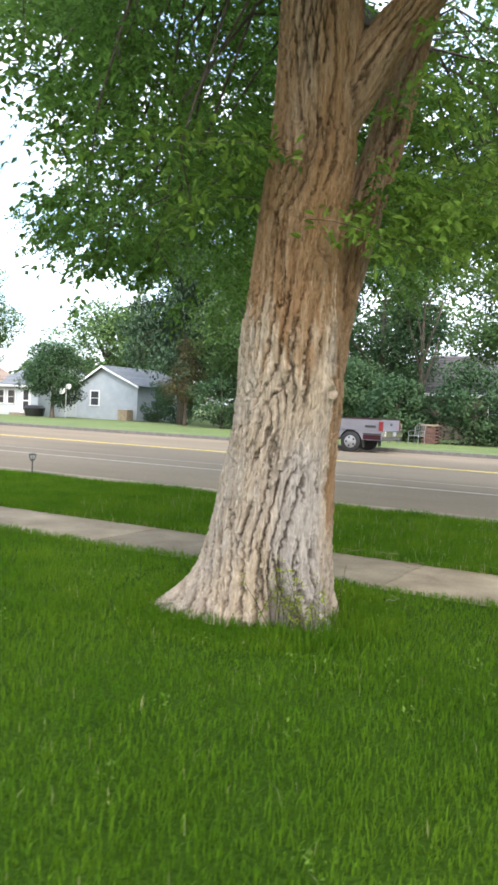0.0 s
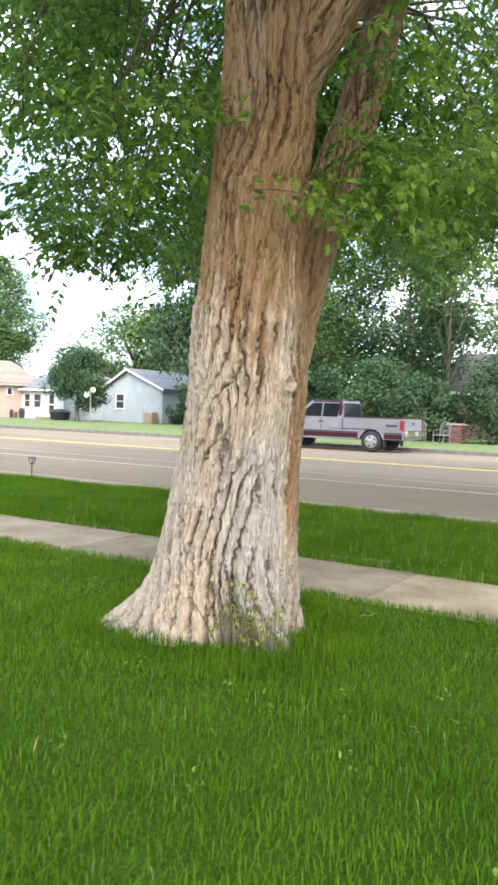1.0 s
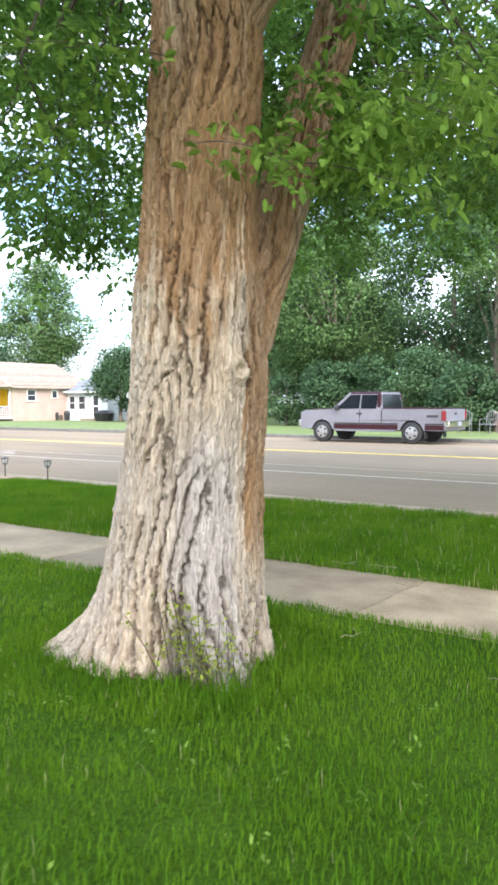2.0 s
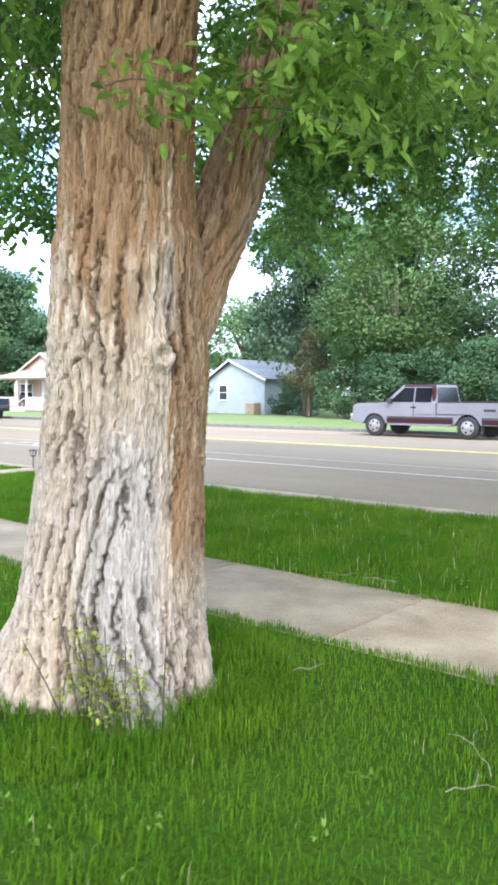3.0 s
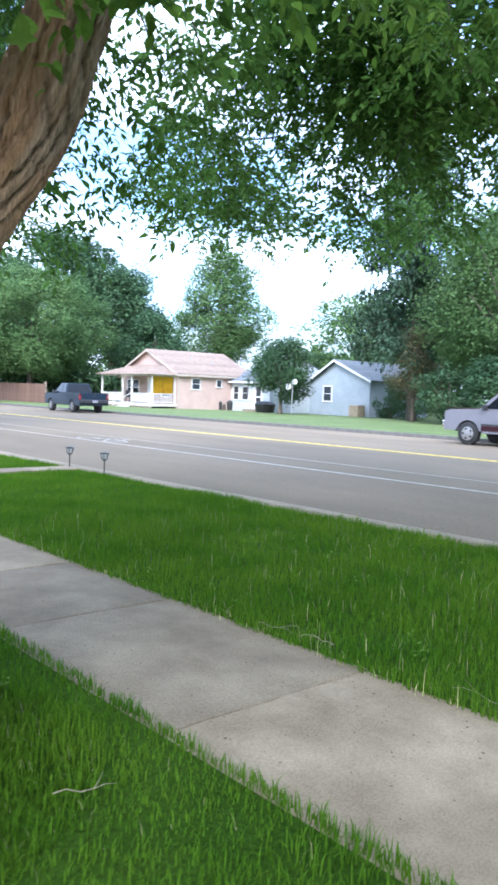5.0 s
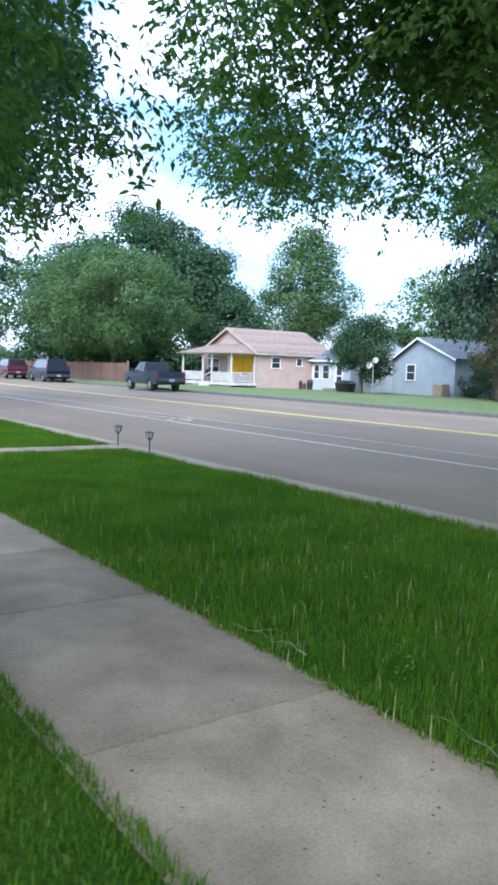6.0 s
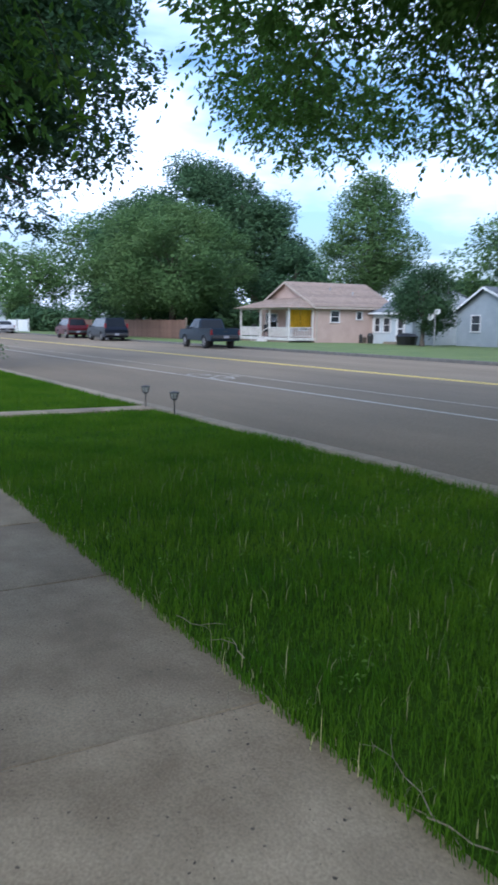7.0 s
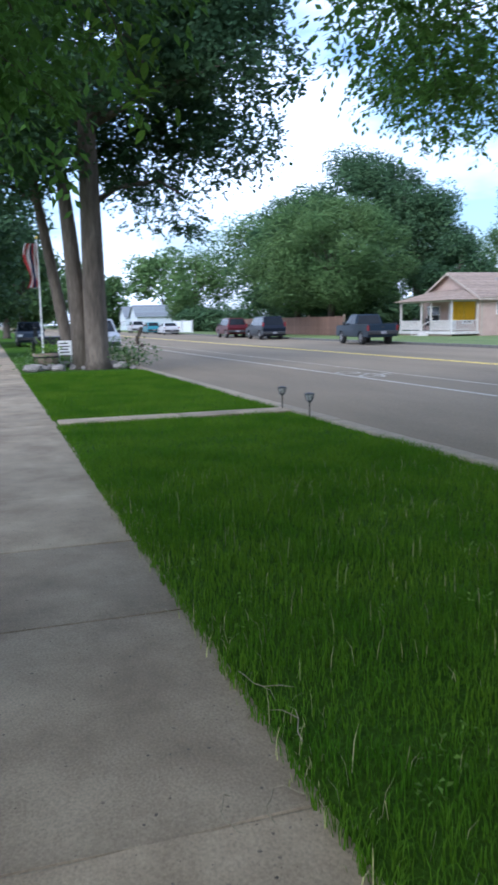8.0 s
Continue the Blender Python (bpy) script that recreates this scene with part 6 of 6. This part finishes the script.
P_SILVER, P_MAROON = paint("silver_paint", (0.185, 0.182, 0.20)), paint("maroon_paint", (0.035, 0.010, 0.014))
P_DARK, P_BLUE, P_RED = paint("dark_slate_paint", (0.018, 0.030, 0.046)), paint("dark_blue_paint", (0.007, 0.010, 0.018)), paint("red_paint", (0.075, 0.010, 0.014))
P_WHITE, P_TEAL = paint("white_car_paint", (0.50, 0.50, 0.50)), paint("teal_paint", (0.05, 0.22, 0.27))


def arch(x, r, z, n=8):
    """The wheel-arch cut in a side outline, from front to rear."""
    return [(x + r * math.cos(math.pi * k / n), z + r * math.sin(math.pi * k / n)) for k in range(n + 1)]


def loft(outline, y_of, bevel=0.0):
    """A side outline given width by height."""
    bm = bmesh.new()
    a = [bm.verts.new((x, -y_of(z), z)) for x, z in outline]
    b = [bm.verts.new((x, y_of(z), z)) for x, z in outline]
    n = len(outline)
    bm.faces.new(a)
    bm.faces.new(b[::-1])
    for i in range(n):
        bm.faces.new((a[i], b[i], b[(i + 1) % n], a[(i + 1) % n]))
    bmesh.ops.recalc_face_normals(bm, faces=bm.faces)
    if bevel:
        bmesh.ops.bevel(bm, geom=[e for e in bm.edges if abs(e.verts[0].co.y - e.verts[1].co.y) < 0.5], offset=bevel, segments=2, affect="EDGES")
    return bm


def wheel(parent, x, y, r, w, side):
    W = new("wheel")
    W.parent = parent
    W.location = (x, y, r)
    b = bar([(0, -w / 2, 0), (0, -w * 0.42, 0), (0, w * 0.42, 0), (0, w / 2, 0)], [r * 0.9, r, r, r * 0.9], 24)
    part("tyre", b, M_TYRE, W, smooth=True)
    o = side * (w / 2 + 0.004)
    part("rim", bar([(0, o - side * 0.05, 0), (0, o, 0), (0, o + side * 0.012, 0)], [r * 0.62, r * 0.60, r * 0.2], 20), M_RIM, W)
    for k in range(5):
        a = k * 2 * math.pi / 5
        part("slot", bar([(r * 0.42 * math.cos(a), o - side * 0.01, r * 0.42 * math.sin(a)), (r * 0.42 * math.cos(a), o + side * 0.012, r * 0.42 * math.sin(a))], r * 0.11, 8), M_TRIM, W)


def vehicle(name, label, at, turn, L, W, wheels, r, low, body, house, belt, roof, mat, panes, lower=None, tail=(0.75, 1.05), head=(0.62, 0.82), rear_glass=True, bumper=M_TRIM, taper=0.16, nose=0.0, group=""):
    """A vehicle along +x (its front), standing on z = 0. body: the upper side outline from front to rear above the sills; house: the greenhouse outline; panes: side windows as x pairs low and high."""
    V = thing(name, label, "car" if name != "pickup_truck" else "pickup truck", at, turn, group)
    f, b = wheels
    ar = r * 1.17
    outline = [(L / 2, low)] + body + [(-L / 2, low)]
    sill = [(-L / 2 + 0.02, low)]
    for x in (b, f):
        sill += [(x - ar, low)] + [(px, pz) for px, pz in reversed(arch(x, ar, r))] + [(x + ar, low)]
    outline = body + [(-L / 2 + 0.01, low)] + [p for p in sill[1:] if p[1] >= low - 1e-6] + [(L / 2 - 0.01, low)]
    hw = W / 2
    zmax = max(z for _, z in body)
    part("body", loft(outline, lambda z: hw - 0.05 * max(0.0, (z - 0.7 * zmax) / zmax) - 0.03 * max(0.0, (0.5 - z))), mat, V)
    part("underbody", boxes((-L / 2 + 0.25, L / 2 - 0.25, -hw + 0.24, hw - 0.24, low - 0.04, low + 0.3)), M_TRIM, V)
    yh = lambda z: hw - 0.06 - taper * (z - belt) / (roof - belt)
    part("cabin", loft(house, yh, 0.03), mat, V)
    for s in (-1, 1):
        for (xa, xb, xc, xd) in panes:
            bm = bmesh.new()
            z0, z1 = belt + 0.05, roof - 0.09
            q = [(xa, z0), (xb, z0), (xc, z1), (xd, z1)]
            vi = [bm.verts.new((x, s * (yh(z) + 0.004), z)) for x, z in q]
            vo = [bm.verts.new((x, s * (yh(z) + 0.016), z)) for x, z in q]
            bm.faces.new(vi)
            bm.faces.new(vo[::-1])
            for i in range(4):
                bm.faces.new((vi[i], vo[i], vo[(i + 1) % 4], vi[(i + 1) % 4]))
            bmesh.ops.recalc_face_normals(bm, faces=bm.faces)
            part("side_window", bm, M_CARGLASS, V)
        for x in wheels:
            wheel(V, x, s * (hw - 0.13), r, 0.24, s)
        part("tail_light", boxes((-L / 2 - 0.015, -L / 2 + 0.12, s * (hw - 0.04) - 0.06, s * (hw - 0.04) + 0.055, *tail), bevel=0.012), M_TAIL, V)
        part("headlight", boxes((L / 2 - 0.16 - nose, L / 2 + 0.012 - nose, s * (hw - 0.22) - 0.16, s * (hw - 0.22) + 0.16, *head), bevel=0.02), M_HEAD, V)
        mx = house[0][0] - 0.30
        part("mirror", boxes((mx - 0.07, mx + 0.07, s * (hw + 0.07) - 0.09, s * (hw + 0.07) + 0.09, belt + 0.0, belt + 0.17), bevel=0.02), M_TRIM, V)
        part("door_handle", boxes((mx - 0.95, mx - 0.75, s * (hw + 0.006) - 0.014, s * (hw + 0.006) + 0.014, belt - 0.15, belt - 0.10), bevel=0.006), M_TRIM, V)
    for (x0, z0), (x1, z1), nm in ((house[0], house[1], "windscreen"), (house[-1], house[-2], "rear_window")):
        bm = bmesh.new()
        pts = []
        d = Vector((z1 - z0, 0, x0 - x1)).normalized() * (1 if nm == "windscreen" else -1)
        if d.z < 0:
            d = -d
        for t, s in ((0.1, -1), (0.1, 1), (0.88, 1), (0.88, -1)):
            x, z = x0 + (x1 - x0) * t, z0 + (z1 - z0) * t
            pts.append(Vector((x, s * (yh(z) - 0.09), z)))
        if nm == "rear_window":
            d.x = -abs(d.x)
        vi = [bm.verts.new(p + d * 0.004) for p in pts]
        vo = [bm.verts.new(p + d * 0.014) for p in pts]
        bm.faces.new(vi)
        bm.faces.new(vo[::-1])
        for i in range(4):
            bm.faces.new((vi[i], vo[i], vo[(i + 1) % 4], vi[(i + 1) % 4]))
        bmesh.ops.recalc_face_normals(bm, faces=bm.faces)
        part(nm, bm, M_CARGLASS, V)
    part("rear_bumper", boxes((-L / 2 - 0.14, -L / 2 + 0.05, -hw + 0.03, hw - 0.03, low + 0.12, low + 0.33), bevel=0.03), bumper, V)
    part("front_bumper", boxes((L / 2 - 0.05, L / 2 + 0.12, -hw + 0.03, hw - 0.03, low + 0.08, low + 0.30), bevel=0.03), bumper, V)
    part("number_plate", boxes((-L / 2 - 0.155, -L / 2 - 0.142, -0.16, 0.16, low + 0.15, low + 0.30)), M_PLATE, V)
    return V


def open_bed(V, x0, x1, hw, z0, z1, side, rail, gate):
    """The load bed of a pickup: two side walls, a front wall, a floor, rails and a tailgate."""
    for s in (-1, 1):
        y = s * (hw - 0.035)
        part("bed_side", boxes((x0, x1, y - 0.035, y + 0.035, z0 - 0.02, z1), bevel=0.008), side, V)
        part("bed_rail", boxes((x0, x1, y - 0.05, y + 0.045, z1 + 0.002, z1 + 0.035), bevel=0.008), rail, V)
    part("bed_front", boxes((x1 - 0.05, x1, -hw + 0.075, hw - 0.075, z0, z1)), side, V)
    part("bed_floor", boxes((x0 + 0.03, x1 - 0.055, -hw + 0.075, hw - 0.075, z0 + 0.002, z0 + 0.02)), M_TRIM, V)
    G = part("tailgate", boxes((x0 - 0.03, x0 + 0.02, -hw + 0.08, hw - 0.08, z0 - 0.1, z1 - 0.01), bevel=0.01), gate, V)
    part("tailgate_handle", boxes((x0 - 0.045, x0 - 0.031, -0.09, 0.09, z1 - 0.2, z1 - 0.12)), M_TRIM, G)


# The silver and maroon pickup.
TX, TY = -12.88, 27.95
tr = vehicle("pickup_truck", "silver and maroon older pickup truck with open bed", (TX, TY, 0.02), 180, 5.5, 1.94, (1.86, -1.58), 0.37, 0.46,
             [(2.75, 0.62), (2.74, 1.06), (2.55, 1.13), (1.50, 1.17), (-0.35, 1.17), (-0.47, 1.16), (-0.48, 0.80), (-2.70, 0.80), (-2.75, 0.72)],
             [(1.52, 1.14), (0.86, 1.76), (-0.38, 1.76), (-0.46, 1.14)], 1.14, 1.76, P_SILVER, [(1.30, 0.40, 0.40, 0.78), (0.34, -0.26, -0.26, 0.34)],
             tail=(0.80, 1.12), head=(0.84, 1.02), bumper=M_CHROME, taper=0.14)
open_bed(tr, -2.72, -0.50, 0.97, 0.80, 1.18, P_SILVER, P_MAROON, P_SILVER)
for s in (-1, 1):
    part("lower_stripe", boxes((-1.08, 1.36, s * 0.972 - 0.006, s * 0.972 + 0.006, 0.48, 0.64)), P_MAROON, tr, "maroon lower body stripe")
    part("lower_stripe", boxes((-2.72, -2.06, s * 0.972 - 0.006, s * 0.972 + 0.006, 0.48, 0.64)), P_MAROON, tr, "maroon lower body stripe")
    part("side_moulding", boxes((-1.08, 1.36, s * 0.976 - 0.008, s * 0.976 + 0.008, 0.65, 0.70)), M_TRIM, tr)
    part("side_moulding", boxes((-2.72, -2.06, s * 0.976 - 0.008, s * 0.976 + 0.008, 0.65, 0.70)), M_TRIM, tr)
    for x in (0.36, -0.475):
        part("door_seam", boxes((x - 0.012, x + 0.012, s * 0.966 - 0.006, s * 0.966 + 0.006, 0.71, 1.14)), M_TRIM, tr)
    part("running_board", boxes((-1.0, 1.3, s * 0.98 - 0.07, s * 0.98 + 0.07, 0.40, 0.45), bevel=0.01), P_SILVER, tr)
    part("decal", boxes((-2.52, -2.12, s * 0.972 - 0.005, s * 0.972 + 0.005, 0.90, 0.98)), M_TRIM, tr, "dark lettering decal")
    part("cab_pillar", boxes((-0.41, -0.28, s * 0.835 - 0.055, s * 0.835 + 0.055, 1.16, 1.70), bevel=0.02), P_MAROON, tr, "maroon cab pillar")
    part("roof_edge", boxes((-0.36, 0.80, s * 0.755 - 0.02, s * 0.755 + 0.03, 1.69, 1.755), bevel=0.01), P_MAROON, tr, "maroon roof edge")
    part("mud_flap", boxes((-2.06, -2.03, s * 0.84 - 0.12, s * 0.84 + 0.12, 0.18, 0.46)), M_TYRE, tr)
part("roof_panel", boxes((-0.36, 0.84, -0.72, 0.72, 1.762, 1.785), bevel=0.01), P_MAROON, tr, "maroon cab roof")
part("bonnet_stripe", boxes((1.54, 2.54, -0.93, 0.93, 1.160, 1.184)), P_MAROON, tr)
part("grille", boxes((2.742, 2.765, -0.5, 0.5, 0.72, 1.0), bevel=0.008), M_TRIM, tr)

# The dark pickup by the tan house.
dp = vehicle("pickup_truck", "dark slate-green pickup truck with open bed", (-42.35, 28.05, 0.02), 175.5, 5.0, 1.78, (1.62, -1.45), 0.36, 0.44,
             [(2.5, 0.60), (2.48, 0.98), (2.3, 1.06), (1.2, 1.10), (-0.5, 1.10), (-0.62, 1.08), (-0.63, 0.76), (-2.46, 0.76), (-2.5, 0.68)],
             [(1.2, 1.08), (0.55, 1.68), (-0.42, 1.68), (-0.58, 1.08)], 1.08, 1.68, P_DARK, [(0.98, 0.10, 0.10, 0.48), (0.04, -0.46, -0.36, 0.04)], tail=(0.76, 1.06), head=(0.74, 0.92), bumper=M_TRIM)
open_bed(dp, -2.47, -0.66, 0.89, 0.76, 1.12, P_DARK, M_TRIM, P_DARK)

vehicle("minivan", "dark blue minivan parked at the kerb", (-59.9, 28.1, 0.02), 177, 4.9, 1.82, (1.58, -1.45), 0.34, 0.28,
        [(2.5, 0.55), (2.42, 0.82), (1.5, 1.02), (1.2, 1.05), (-2.42, 1.08), (-2.5, 0.85)],
        [(1.55, 1.0), (0.62, 1.72), (-2.05, 1.74), (-2.45, 1.0)], 1.0, 1.74, P_BLUE, [(1.22, 0.28, 0.28, 0.62), (0.22, -0.95, -0.95, 0.22), (-1.0, -2.18, -1.96, -1.0)], tail=(0.98, 1.32), head=(0.62, 0.80), taper=0.17)
vehicle("suv", "dark red sport utility car parked at the kerb", (-69.0, 28.1, 0.02), 177, 4.5, 1.76, (1.38, -1.35), 0.36, 0.34,
        [(2.3, 0.60), (2.22, 0.92), (1.2, 1.06), (-2.22, 1.10), (-2.3, 0.85)],
        [(1.25, 1.04), (0.45, 1.70), (-1.85, 1.70), (-2.25, 1.04)], 1.04, 1.70, P_RED, [(0.98, 0.10, 0.10, 0.42), (0.04, -0.92, -0.92, 0.04), (-0.98, -2.0, -1.80, -0.98)], tail=(0.95, 1.2), head=(0.68, 0.86))
SEDAN = dict(L=4.7, W=1.8, wheels=(1.42, -1.35), r=0.32, low=0.24, body=[(2.35, 0.5), (2.28, 0.72), (1.2, 0.90), (-1.5, 0.96), (-2.28, 0.94), (-2.35, 0.7)],
             house=[(1.25, 0.88), (0.35, 1.42), (-1.0, 1.42), (-1.75, 0.92)], belt=0.92, roof=1.42, panes=[(0.95, 0.02, 0.02, 0.42), (-0.04, -1.15, -0.92, -0.04)], tail=(0.72, 0.92), head=(0.58, 0.74))
vehicle("sedan", "white sedan parked along the far kerb", (-95.0, 28.1, 0.02), 178, mat=P_WHITE, **SEDAN)
vehicle("hatchback", "small teal car parked along the far kerb", (-105.5, 28.1, 0.02), 178, 4.1, 1.74, (1.25, -1.2), 0.31, 0.26,
        [(2.05, 0.52), (1.98, 0.76), (1.1, 0.94), (-1.98, 1.0), (-2.05, 0.7)], [(1.2, 0.92), (0.4, 1.5), (-1.5, 1.5), (-1.98, 0.94)], 0.94, 1.5, P_TEAL, [(0.95, 0.06, 0.06, 0.42), (0.0, -1.65, -1.45, 0.0)], tail=(0.8, 1.05), head=(0.58, 0.74))
vehicle("suv", "white sport utility car parked along the far kerb", (-117.0, 28.1, 0.02), 178, 4.7, 1.88, (1.4, -1.4), 0.36, 0.34,
        [(2.35, 0.60), (2.27, 0.95), (1.2, 1.08), (-2.27, 1.12), (-2.35, 0.85)], [(1.25, 1.06), (0.45, 1.75), (-1.9, 1.75), (-2.3, 1.06)], 1.06, 1.75, P_WHITE, [(0.98, 0.10, 0.10, 0.42), (0.04, -0.92, -0.92, 0.04), (-0.98, -2.0, -1.85, -0.98)], tail=(0.95, 1.2), head=(0.68, 0.86))
vehicle("van", "white van parked at the near kerb behind the street tree", (-47.0, 13.3, -0.13), 0, 5.2, 1.95, (1.65, -1.5), 0.36, 0.32,
        [(2.6, 0.60), (2.52, 0.92), (1.9, 1.10), (-2.52, 1.12), (-2.6, 0.85)], [(1.95, 1.08), (1.05, 1.85), (-2.3, 1.88), (-2.5, 1.08)], 1.08, 1.88, P_WHITE, [(1.6, 0.5, 0.5, 1.0), (0.42, -0.9, -0.9, 0.42), (-0.96, -2.3, -2.2, -0.96)], tail=(0.95, 1.25), head=(0.68, 0.9))
vehicle("suv", "dark parked car in a driveway beside the garden", (-60.0, 10.2, 0.0), 0, 4.6, 1.84, (1.38, -1.35), 0.36, 0.34,
        [(2.3, 0.60), (2.22, 0.92), (1.2, 1.06), (-2.22, 1.10), (-2.3, 0.85)], [(1.25, 1.04), (0.45, 1.70), (-1.85, 1.70), (-2.25, 1.04)], 1.04, 1.70, P_DARK, [(0.98, 0.10, 0.10, 0.42), (0.04, -0.92, -0.92, 0.04), (-0.98, -2.0, -1.80, -0.98)], tail=(0.95, 1.2), head=(0.68, 0.86))
T = thing("utility_trailer", "dark open utility trailer with mesh rails beside the street tree", "trailer", (-44.5, 10.6, 0), 0)
part("bed", boxes((-1.6, 1.6, -0.85, 0.85, 0.5, 0.85), bevel=0.02), M_TRIM, T)
for s in (-1, 1):
    part("rail", boxes((-1.6, 1.6, s * 0.83 - 0.02, s * 0.83 + 0.02, 1.3, 1.35)), M_TRIM, T)
    for k in range(6):
        part("upright", boxes((-1.6 + 0.63 * k, -1.56 + 0.63 * k, s * 0.83 - 0.02, s * 0.83 + 0.02, 0.85, 1.3)), M_TRIM, T)
    wheel(T, 0, s * 0.98, 0.32, 0.2, s)
part("drawbar", boxes((1.6, 2.6, -0.05, 0.05, 0.45, 0.55)), M_TRIM, T)
